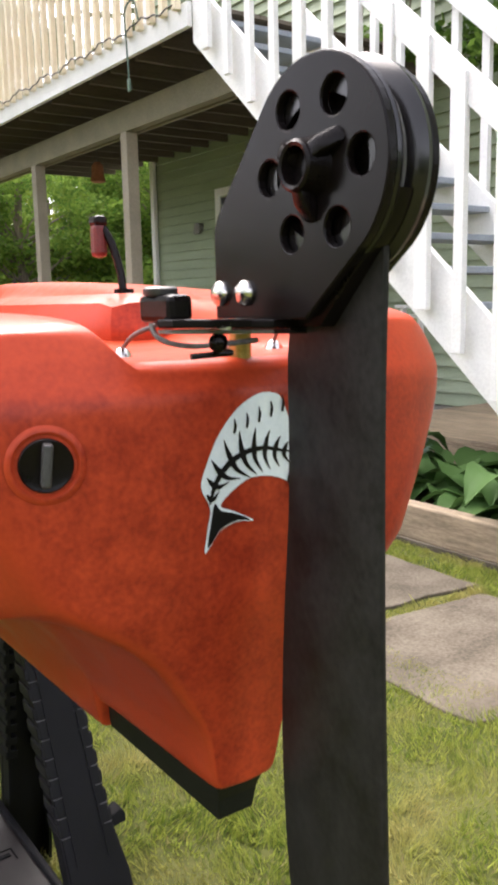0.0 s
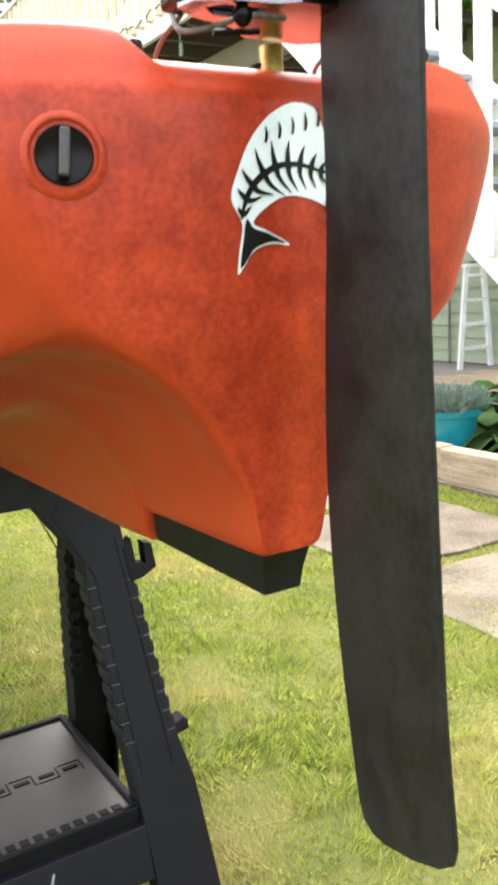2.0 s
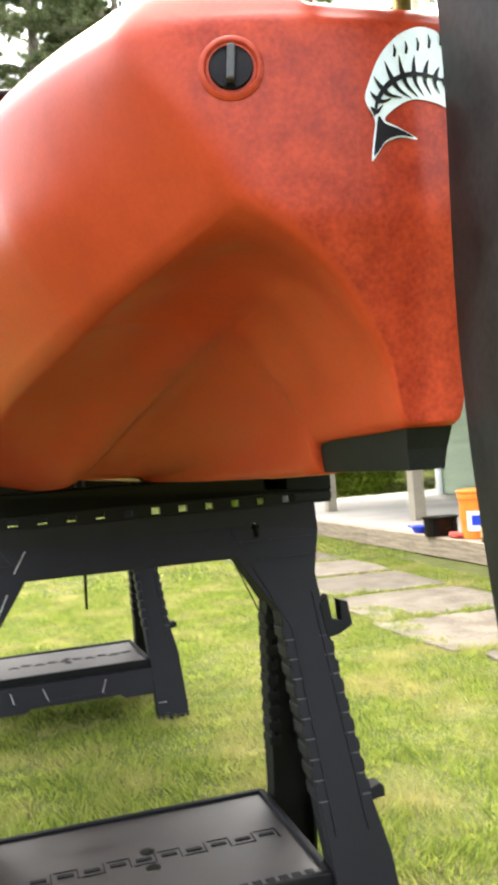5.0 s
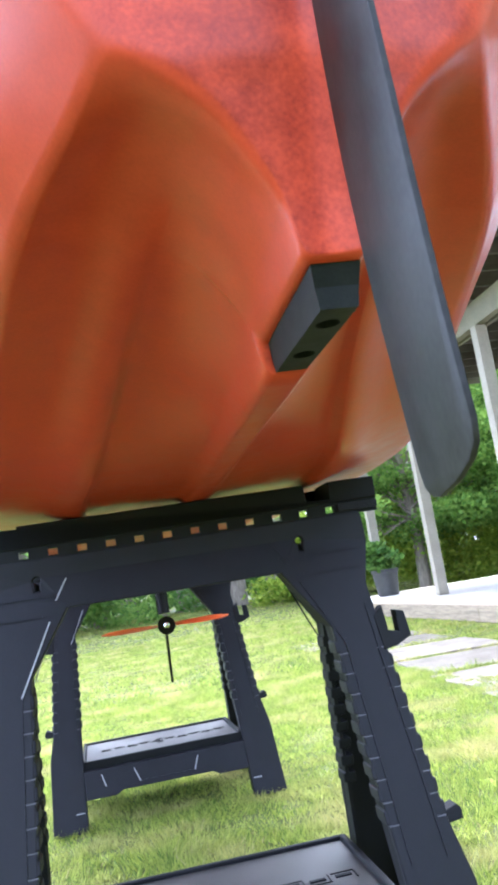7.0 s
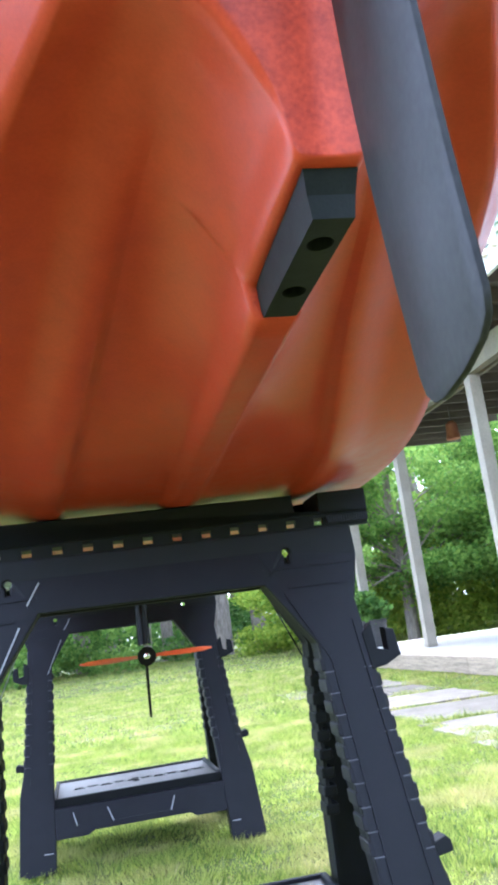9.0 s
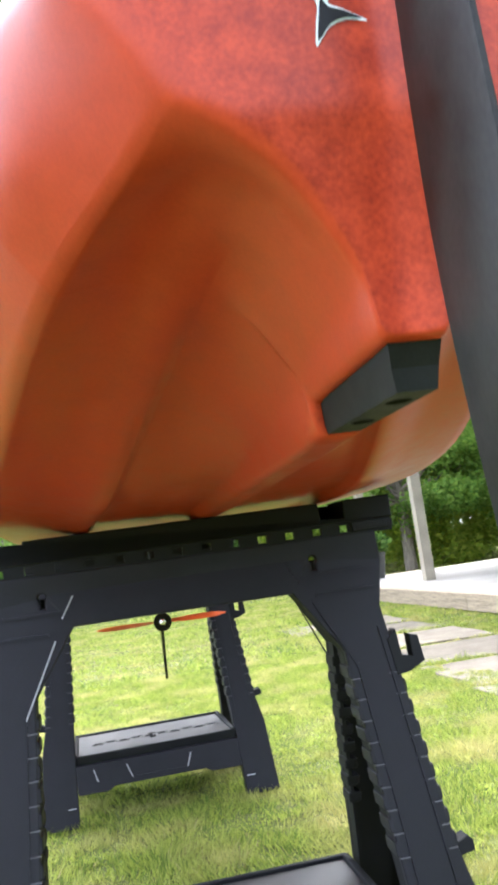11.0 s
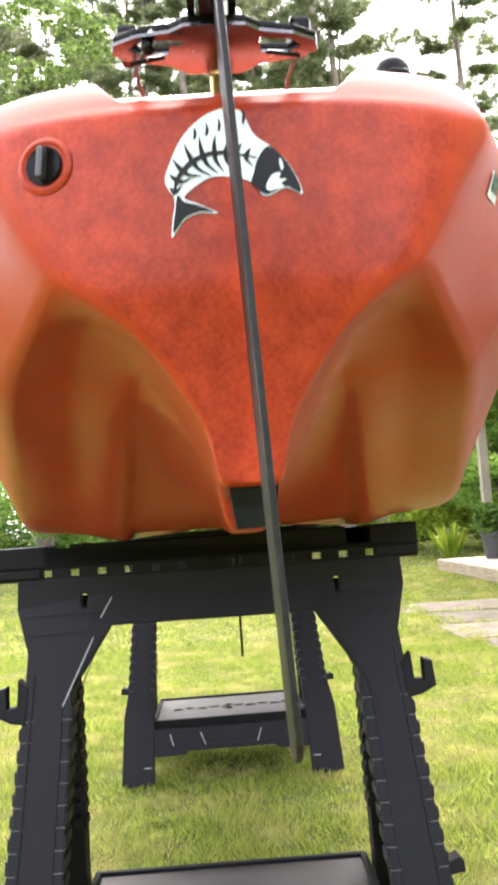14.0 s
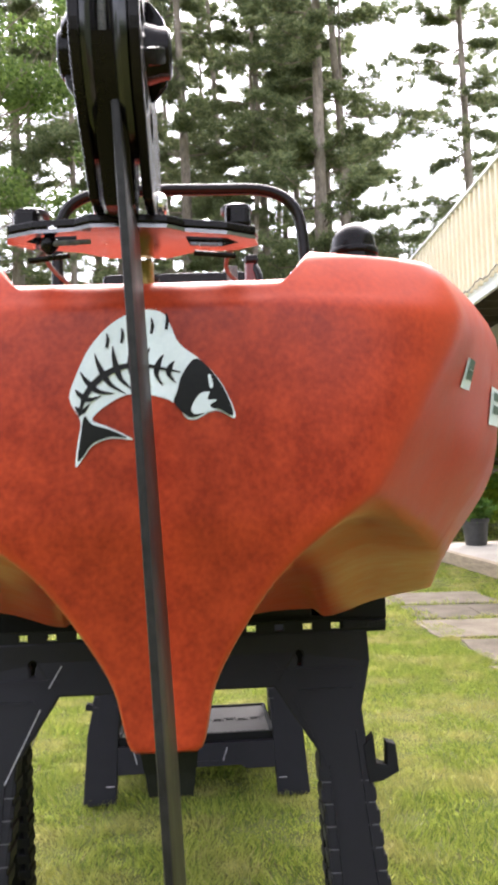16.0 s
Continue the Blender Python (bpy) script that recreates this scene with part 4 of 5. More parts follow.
# pedal drive and propeller below the hull
drive = part("pedal_drive", bmesh.new(), BLACK, kayak, "black pedal drive leg with an orange propeller")
PY = 1.36
part("leg", tube(bmesh.new(), [(0.05, PY + 0.03, 0.84), (0.05, PY + 0.03, 0.70), (0.05, PY + 0.02, 0.60)], 0.02, 12), BLACK, drive, smooth=True)
part("gear_case", tube(bmesh.new(), spline([(0.05, PY - 0.055, 0.566), (0.05, PY - 0.03, 0.566), (0.05, PY + 0.06, 0.566), (0.05, PY + 0.12, 0.566)], 4), 0.028, 14, 0.014), BLACK, drive, smooth=True)
for s in (1, -1):
    bm = bmesh.new()
    rows = []
    for k in range(9):
        f = k / 8
        r = 0.012 + 0.185 * f
        ch = 0.030 * (0.55 + 0.9 * math.sin(math.pi * (0.15 + 0.8 * f))) * (1 if f < 0.99 else 0.45)
        a = radians(62 - 34 * f)
        rows.append([(s * r, e * ch * math.sin(a) * 0.9, e * ch * math.cos(a) * 0.5, th) for e, th in ((-0.5, 0), (-0.2, 0.003), (0.2, 0.003), (0.5, 0))])
    up = [[bm.verts.new((0.05 + x, PY - 0.03 - th + dy, 0.566 + dz * s)) for x, dy, dz, th in row] for row in rows]
    dn = [[bm.verts.new((0.05 + x, PY - 0.03 + th + dy + 0.001, 0.566 + dz * s)) for x, dy, dz, th in row] for row in rows]
    for g, flip in ((up, 1), (dn, -1)):
        for i in range(8):
            for k in range(3):
                f4 = (g[i][k], g[i + 1][k], g[i + 1][k + 1], g[i][k + 1])
                bm.faces.new(f4[::flip])
    part("blade", bm, PROP, drive, "orange propeller blade", smooth=True)
part("fin", plate(bmesh.new(), [(PY - 0.02, 0.555), (PY + 0.06, 0.555), (PY + 0.075, 0.47), (PY + 0.065, 0.39), (PY + 0.05, 0.385), (PY + 0.03, 0.46)], [], 0.008, Matrix.Translation((0.046, 0, 0)) @ SIDE, 0.002), BLACK, drive)
part("prop_nut", lathe(bmesh.new(), [(0.010, 0), (0.010, 0.008), (0.004, 0.012)], seg=6, m=Matrix.Translation((0.05, PY - 0.055, 0.566)) @ pose(0, 0, 0, 90)), STEEL, drive)

# ---- rudder ----
rudder = part("rudder", bmesh.new(), BLACK, kayak, "black kick-up rudder assembly on the stern")
BX = 0.0587


def lean(bm, a=-0.037):
    """The blade leans a little sideways."""
    for v in bm.verts:
        v.co.x += a * (v.co.z - 0.9)
    return bm


fore = [(-0.976, 1.160), (-0.966, 1.120), (-0.959, 1.090), (-0.957, 1.050), (-0.954, 1.010), (-0.946, 0.950), (-0.9400, 0.885), (-0.9395, 0.820), (-0.9435, 0.755), (-0.948, 0.707)]
aft = [(-1.021, 0.719), (-1.018, 0.780), (-1.018, 0.860), (-1.019, 0.960), (-1.022, 1.060), (-1.025, 1.115), (-1.028, 1.160)]
tip = [(-0.951, 0.697), (-0.958, 0.6915), (-0.968, 0.6905), (-0.991, 0.695), (-1.010, 0.702), (-1.0185, 0.709)]
outline = [(p.x, p.y) for p in spline([(a, b, 0) for a, b in fore], 3)] + tip + [(p.x, p.y) for p in spline([(a, b, 0) for a, b in aft], 3)]
part("blade", lean(plate(bmesh.new(), outline, [], 0.0038, Matrix.Translation((BX - 0.0019, 0, 0)) @ SIDE, 0.0012)), BLADE, rudder, "scuffed matt black rudder blade", smooth=True)

DY_, DZ_ = -0.9978, 1.1702
holes = [circle(DY_ + 0.0298 * math.cos(radians(58 + 60 * k)), DZ_ + 0.0298 * math.sin(radians(58 + 60 * k)), 0.0080, 16) for k in range(6)]
tangent = [(DY_ + 0.0455 * math.cos(radians(a)), DZ_ + 0.0455 * math.sin(radians(a))) for a in range(46, 232, 6)]
cheek = tangent + [(-0.9945, 1.1090), (-0.9925, 1.1075), (-0.922, 1.1075), (-0.922, 1.150), (-0.925, 1.156)]
for name, x in (("cheek_plate", 0.0340), ("cheek_plate", 0.0575)):
    part(name, plate(bmesh.new(), cheek, holes, 0.0045, Matrix.Translation((x, 0, 0)) @ SIDE, 0.0008), BLACK, rudder, "black side plate with six round holes")
bm = bmesh.new()
M = Matrix.Translation((0.0386, DY_, DZ_)) @ Matrix.Rotation(radians(90), 4, "Y")
ring = [(0.0300, 0.0), (0.0452, 0.0002), (0.0456, 0.0022), (0.0446, 0.0046), (0.0420, 0.0066), (0.0375, 0.0082), (0.0375, 0.0112), (0.0425, 0.0135), (0.0455, 0.0158), (0.0468, 0.0185), (0.0460, 0.0215), (0.0300, 0.0222), (0.0300, 0.0)]
loops = [[bm.verts.new(M @ Vector((r * math.cos(2 * math.pi * k / 56), r * math.sin(2 * math.pi * k / 56), 0.85 * h))) for k in range(56)] for r, h in ring[:-1]]
for p, q in zip(loops, loops[1:] + loops[:1]):
    for k in range(56):
        bm.faces.new((p[k], p[(k + 1) % 56], q[(k + 1) % 56], q[k]))
part("pulley", bm, BLACK_GLOSS, rudder, "glossy black grooved pulley", smooth=True)
web = [(DY_ + 0.0440 * math.cos(radians(a)), DZ_ + 0.0440 * math.sin(radians(a))) for a in range(196, 233, 6)] + [(-0.9945, 1.1040), (-0.9780, 1.1040), (-0.9680, 1.1180), (-0.9680, 1.1500)]
part("web", plate(bmesh.new(), web, [], 0.0140, Matrix.Translation((0.0405, 0, 0)) @ SIDE, 0.0016), BLACK, rudder, "black web closing the lower edge of the housing", smooth=True)
line = [(0.0386 + 0.85 * 0.0097, DY_ + 0.0395 * math.cos(radians(a)), DZ_ + 0.0395 * math.sin(radians(a))) for a in range(40, 236, 7)]
part("lift_line", tube(bmesh.new(), line, 0.0018, 8), CORD, rudder, "grey lifting line lying in the groove", smooth=True)
part("blade_head", lathe(bmesh.new(), [(0.0365, 0), (0.0369, 0.001), (0.0369, 0.007), (0.0365, 0.008)], seg=40, m=Matrix.Translation((0.0440, DY_, DZ_)) @ Matrix.Rotation(radians(90), 4, "Y")), BLACK, rudder)
for s, x in ((-1, 0.0340), (1, 0.0620)):
    hm = Matrix.Translation((x, DY_, DZ_)) @ Matrix.Rotation(radians(90 * s), 4, "Y")
    hub = part("hub", lathe(bmesh.new(), [(0.0130, 0), (0.0115, 0.005), (0.0106, 0.0095), (0.0094, 0.0104), (0.0080, 0.0098), (0.0074, 0.004)], seg=28, m=hm), BLACK, rudder, "black three-armed hub knob", smooth=True)
    for k in range(3):
        fin = plate(bmesh.new(), [(0.004, 0), (0.0225, 0), (0.0215, 0.0025), (0.0150, 0.0075), (0.0085, 0.0090)], [], 0.0075, Matrix(((1, 0, 0, 0), (0, 0, 1, -0.00375), (0, 1, 0, 0), (0, 0, 0, 1))), 0.0016)
        bmesh.ops.transform(fin, matrix=hm @ Matrix.Rotation(radians(60 + 120 * k), 4, "Z"), verts=fin.verts)
        part("hub_arm", fin, BLACK, hub, smooth=True)
for y in (-0.9275, -0.9485):
    for s, x in ((-1, 0.0338), (1, 0.0622)):
        part("bolt", lathe(bmesh.new(), [(0.0062, 0), (0.0060, 0.0018), (0.0045, 0.0034), (0.0020, 0.0041)], seg=20, m=Matrix.Translation((x, y, 1.1195)) @ Matrix.Rotation(radians(90 * s), 4, "Y")), STEEL, rudder, "bright domed bolt head", smooth=True)
# steering yoke: a polished plate under a black one, with a cable block at each tip
yoke = part("steering_yoke", bmesh.new(), PLATE, rudder, "flat steering yoke plate, black above")
YX, YY = 0.0490, -0.952
arm = [(0.0, 0.030), (0.016, 0.030), (0.028, 0.020), (0.052, 0.014), (0.062, 0.006), (0.060, -0.004), (0.046, -0.012), (0.026, -0.016), (0.018, -0.022), (0.0, -0.023)]
full = arm + [(-x, y) for x, y in arm[-2:0:-1]]
slots = [[(s * 0.026, -0.009), (s * 0.046, -0.006), (s * 0.052, 0.001), (s * 0.044, 0.008), (s * 0.028, 0.007)][::s] for s in (1, -1)]
part("lower_plate", plate(bmesh.new(), full, slots, 0.0018, Matrix.Translation((YX, YY, 1.1005)) @ pose(0, 0, 0, 0, 1.5, 0), 0.0), PLATE, yoke, "polished metal plate reflecting the orange deck")
part("upper_plate", plate(bmesh.new(), full, slots, 0.0040, Matrix.Translation((YX, YY, 1.1030)) @ pose(0, 0, 0, 0, 1.5, 0), 0.0008), BLACK, yoke, "black plate")
for s in (1, -1):
    blk = part("cable_block", box(bmesh.new(), (0.013, 0.030, 0.013), (YX + s * 0.052, YY + 0.016, 1.1130), 0.003), BLACK, yoke, "black cable clamp block")
    part("thumb_wheel", lathe(bmesh.new(), [(0.0075, 0), (0.0082, 0.001), (0.0082, 0.0032), (0.0068, 0.0042)], (YX + s * 0.052, YY + 0.020, 1.1190), 24), GRIP, blk, "grey knurled thumb wheel", smooth=True)
    part("cable_end", cyl(bmesh.new(), (YX + s * 0.030, YY - 0.006, 1.0925), (YX + s * 0.050, YY - 0.002, 1.0915), 0.0014, seg=12), BLACK, blk, "black cable end")
    part("pin_head", lathe(bmesh.new(), [(0.004, 0), (0.004, 0.003), (0.002, 0.004)], (YX + s * 0.036, YY - 0.01, 1.103), 12), STEEL, blk)
pin = part("pivot_pin", cyl(bmesh.new(), (0.051, -0.918, 1.084), (0.051, -0.918, 1.0992), 0.0058, seg=20), BRASS, rudder, "brass pivot pin", smooth=True)
part("pin_collar", cyl(bmesh.new(), (0.051, -0.912, 1.0895), (0.051, -0.912, 1.0915), 0.0085, seg=20), BLACK, pin, smooth=True)
cable = part("rudder_cable", tube(bmesh.new(), spline([(0.0, -0.915, 1.112), (-0.002, -0.925, 1.100), (0.002, -0.945, 1.096), (0.012, -0.962, 1.097), (0.03, -0.962, 1.098)], 6), 0.0013, 8), CORD, rudder, "thin grey control line", smooth=True)
part("stopper_ball", lathe(bmesh.new(), [(0.0015, -0.0045), (0.0038, -0.0026), (0.0045, 0), (0.0038, 0.0026), (0.0015, 0.0045)], (0.010, -0.960, 1.0975), 14), BLACK, cable, smooth=True)
for s, e in ((-1, eye_at), (1, eye2)):
    part("rudder_cable", tube(bmesh.new(), spline([(YX + s * 0.050, YY + 0.026, 1.106), (YX + s * 0.047, -0.895, 1.100), tuple(e + Vector((0, 0, 0.005)))], 5), 0.0012, 8), CORD, rudder, "thin grey control line", smooth=True)


# ---- sawhorses ----
def saw_y(z):
    return -(0.709 - z) * 0.282 if z < 0.709 else 0.0


def splay(bm, rear):
    """Tilt an upright frame drawn at y = 0 into the front or rear leg plane."""
    for v in bm.verts:
        y = v.co.y + saw_y(v.co.z)
        v.co.y = 0.09 - y if rear else y
    return bm


INNER = [(0.256, 0.0), (0.250, 0.19), (0.230, 0.572), (0.168, 0.666)]


def sawhorse():
    top = thing("sawhorse", "folding charcoal resin sawhorse standing on the lawn", "sawhorse", "sawhorses under the kayak", at=(0, 0.045, 0))
    half = [(0.320, 0.748), (0.322, 0.700), (0.303, 0.630), (0.309, 0.540), (0.331, 0.290), (0.349, 0.205), (0.360, 0.0), *INNER]
    shape = half + [(-x, z) for x, z in half[::-1]]
    for rear in (False, True):
        # the rear frame's shade is put into its colour
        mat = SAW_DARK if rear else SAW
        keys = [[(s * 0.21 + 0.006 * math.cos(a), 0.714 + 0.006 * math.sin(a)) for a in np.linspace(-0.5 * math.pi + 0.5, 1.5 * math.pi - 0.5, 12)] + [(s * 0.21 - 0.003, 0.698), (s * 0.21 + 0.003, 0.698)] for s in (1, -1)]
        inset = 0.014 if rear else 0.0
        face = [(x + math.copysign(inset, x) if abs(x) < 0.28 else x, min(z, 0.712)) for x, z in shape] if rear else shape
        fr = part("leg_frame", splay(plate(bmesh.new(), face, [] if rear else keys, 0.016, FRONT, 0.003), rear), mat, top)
        for s in (1, -1):
            # side walls that make each leg a channel, its inner shade put into the colour
            for pts in ([(0.3025, 0.632), (0.3085, 0.540), (0.3305, 0.290), (0.3485, 0.205), (0.3595, 0.002)], [(x + inset + 0.0005, max(z, 0.002)) for x, z in INNER]):
                w = 0.006 if pts[0][0] > 0.3 else -0.006
                loop = [(s * x, z) for x, z in pts] + [(s * (x - w), z) for x, z in pts[::-1]]
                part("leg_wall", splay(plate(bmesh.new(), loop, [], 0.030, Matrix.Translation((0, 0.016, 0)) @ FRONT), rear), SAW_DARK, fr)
            # ribs across the outer edges
            for k in range(9):
                z = 0.30 + 0.030 * k
                xo = np.interp(z, (0.29, 0.54), (0.331, 0.309))
                xi = np.interp(z, (0.19, 0.572), (0.250, 0.230)) + inset
                for xx, sg in ((xo, 1), (xi, -1)):
                    part("rib", splay(box(bmesh.new(), (0.022, 0.046, 0.019), (s * (xx - sg * 0.0078), 0.0238, z), 0.0030), rear), mat, fr)
                    # thin pale strip: the rib's highlight, put into the colour
                    if not rear:
                        part("rib_highlight", splay(box(bmesh.new(), (0.017, 0.004, 0.0016), (s * (xx - sg * 0.0085), 0.0006, z - 0.0105)), rear), RIB_GLINT, fr)
            # raised border lines and scuffed ridges on the face
            for a, b, mt, w in (((0.165, 0.712), (0.184, 0.680), SCUFF, 0.0022), ((0.196, 0.650), (0.246, 0.548), SCUFF, 0.0022), ((0.247, 0.552), (0.264, 0.24), mat, 0.004), ((0.292, 0.60), (0.318, 0.24), mat, 0.004), ((0.170, 0.690), (0.31, 0.690), mat, 0.004), ((0.262, 0.055), (0.288, 0.055), SCUFF, 0.0022), ((0.205, 0.66), (0.299, 0.66), mat, 0.004)):
                if mt is SCUFF and s > 0 and a[1] > 0.5:
                    mt = mat
                d = Vector((b[0] - a[0], b[1] - a[1], 0)).normalized()
                nrm = Vector((-d.y, d.x, 0)) * w / 2
                q = [(s * (a[0] + nrm.x), a[1] + nrm.y), (s * (b[0] + nrm.x), b[1] + nrm.y), (s * (b[0] - nrm.x), b[1] - nrm.y), (s * (a[0] - nrm.x), a[1] - nrm.y)]
                part("ridge", splay(plate(bmesh.new(), q, [], 0.003, Matrix.Translation((0, -0.0022, 0)) @ FRONT), rear), mt, fr)
            # accessory hooks
            if not rear:
                hook = [(0.300, 0.578), (0.317, 0.592), (0.318, 0.553), (0.334, 0.549), (0.336, 0.582), (0.350, 0.578), (0.352, 0.540), (0.326, 0.528), (0.304, 0.525)]
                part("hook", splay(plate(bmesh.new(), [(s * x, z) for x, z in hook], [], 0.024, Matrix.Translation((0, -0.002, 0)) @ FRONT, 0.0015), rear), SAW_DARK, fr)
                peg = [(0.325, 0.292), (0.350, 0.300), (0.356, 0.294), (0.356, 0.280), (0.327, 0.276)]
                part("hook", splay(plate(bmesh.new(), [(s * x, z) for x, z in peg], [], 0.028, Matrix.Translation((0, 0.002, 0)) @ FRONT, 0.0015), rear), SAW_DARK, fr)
        # apron under the shelf
        ap = part("apron", splay(plate(bmesh.new(), [(-0.252, 0.165), (0.252, 0.165), (0.252, 0.085), (0.16, 0.085), (0.14, 0.096), (-0.14, 0.096), (-0.16, 0.085), (-0.252, 0.085)], [], 0.02, FRONT, 0.002), rear), mat, fr)
        for a, b in (((-0.10, 0.150), (-0.085, 0.112)), ((0.085, 0.112), (0.10, 0.150)), ((-0.085, 0.112), (0.085, 0.112)), ((-0.20, 0.150), (-0.19, 0.115))):
            d = Vector((b[0] - a[0], b[1] - a[1], 0)).normalized()
            nrm = Vector((-d.y, d.x, 0)) * 0.0016
            q = [(a[0] + nrm.x, a[1] + nrm.y), (b[0] + nrm.x, b[1] + nrm.y), (b[0] - nrm.x, b[1] - nrm.y), (a[0] - nrm.x, a[1] - nrm.y)]
            part("ridge", splay(plate(bmesh.new(), q, [], 0.003, Matrix.Translation((0, -0.002, 0)) @ FRONT), rear), SAW if a[1] == b[1] else SCUFF, ap)
    # top beam: a notched bar over a bar with a row of slots
    slots = [[(x - 0.0075, 0.7505), (x + 0.0075, 0.7505), (x + 0.0075, 0.7615), (x - 0.0075, 0.7615)] for x in np.arange(-0.27, 0.28, 0.045)]
    for y in (0.001,):
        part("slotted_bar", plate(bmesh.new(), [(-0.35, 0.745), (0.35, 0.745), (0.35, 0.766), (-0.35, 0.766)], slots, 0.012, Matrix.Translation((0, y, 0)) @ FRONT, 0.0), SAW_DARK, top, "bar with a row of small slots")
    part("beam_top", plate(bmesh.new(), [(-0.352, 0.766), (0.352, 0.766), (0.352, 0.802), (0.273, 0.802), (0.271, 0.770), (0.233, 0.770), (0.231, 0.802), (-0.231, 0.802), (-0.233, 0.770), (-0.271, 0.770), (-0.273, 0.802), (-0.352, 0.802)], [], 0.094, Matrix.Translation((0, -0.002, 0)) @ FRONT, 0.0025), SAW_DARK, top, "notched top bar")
    for k in range(16):
        for s in (1, -1):
            part("tooth", box(bmesh.new(), (0.004, 0.006, 0.012), (s * (0.285 + 0.0042 * k), -0.002, 0.757), 0.0006), SAW, top)
    # folding shelf between the frames
    sh = part("shelf", bmesh.new(), SHELF, top, "dusty folding tray shelf with slots and holes")
    hl = [circle(0.0 + 0.0, 0.075, 0.013, 16), circle(0.0, 0.015, 0.013, 16)]
    part("tray", plate(bmesh.new(), [(-0.248, -0.132), (0.248, -0.132), (0.248, 0.225), (-0.248, 0.225)], hl, 0.012, Matrix.Translation((0, 0, 0.172)), 0.002), SHELF, sh)
    for s in (-1, 1):
        part("lip", box(bmesh.new(), (0.012, 0.35, 0.022), (s * 0.248, 0.046, 0.182), 0.003), SAW_DARK, sh)
    for y in (-0.132, 0.225):
        part("lip", box(bmesh.new(), (0.502, 0.012, 0.028), (0, y, 0.177), 0.003), SAW_DARK, sh)
    # slots and grooves: thin proud strips, the recess shade put into dark colour
    for k in range(22):
        x = -0.222 + 0.02115 * k
        part("slot_shade", box(bmesh.new(), (0.014, 0.016, 0.003), (x, -0.112, 0.1850), 0.0008), SAW_DARK, sh)
        if k % 2 == 0 and k > 1:
            part("slot_shade", box(bmesh.new(), (0.026, 0.010, 0.0024), (x, 0.046, 0.1850), 0.0006), SAW_DARK, sh)
            jog = 0.016 if k % 4 == 0 else -0.016
            part("groove", box(bmesh.new(), (0.036, 0.0022, 0.0014), (x, 0.046 + jog, 0.1846)), SAW_DARK, sh)
            part("groove", box(bmesh.new(), (0.0022, 0.034, 0.0014), (x + 0.0195, 0.046, 0.1846)), SAW_DARK, sh)
    return top


near_saw = sawhorse()
far_saw = copy_thing(near_saw, pose(-0.008, 0.045 + 1.59, 0, 0, 0, 1.2))


# ---- plants and trees ----
def leaf_cloud(rng, blobs, n, size, flat=0.6):
    """n leaf blades scattered in soft-edged blobs of (centre, radii); four corners each."""
    w = np.array([r[0] * r[1] * r[2] for _, r in blobs]) ** 0.67
    pick = rng.choice(len(blobs), n, p=w / w.sum())
    c = np.array([b[0] for b in blobs])[pick]
    r = np.array([b[1] for b in blobs])[pick]
    d = rng.normal(size=(n, 3))
    d /= np.linalg.norm(d, axis=1)[:, None]
    p = c + d * r * (rng.uniform(0.25, 1.0, n) ** 0.5)[:, None] * rng.uniform(0.75, 1.12, n)[:, None]
    a = rng.normal(size=(n, 3))
    a[:, 2] *= flat
    a /= np.linalg.norm(a, axis=1)[:, None]
    b = np.cross(a, rng.normal(size=(n, 3)) * (1, 1, 1.0))
    b /= np.linalg.norm(b, axis=1)[:, None]
    s = (size * rng.uniform(0.6, 1.3, n))[:, None]
    v = np.stack([p - a * s * 0.5, p + b * s * 0.32, p + a * s * 0.6, p - b * s * 0.32], 1)
    return v.reshape(-1, 3)


def limb(bm, rng, start, end, r0, r1, seg=7, wob=0.1):
    a, b = Vector(start), Vector(end)
    n = 6
    pts = [a.lerp(b, k / n) + Vector([rng.uniform(-1, 1) * wob * (b - a).length * 0.2 * math.sin(math.pi * k / n) for _ in range(3)]) for k in range(n + 1)]
    tube(bm, pts, r0, seg, r1)
    return pts


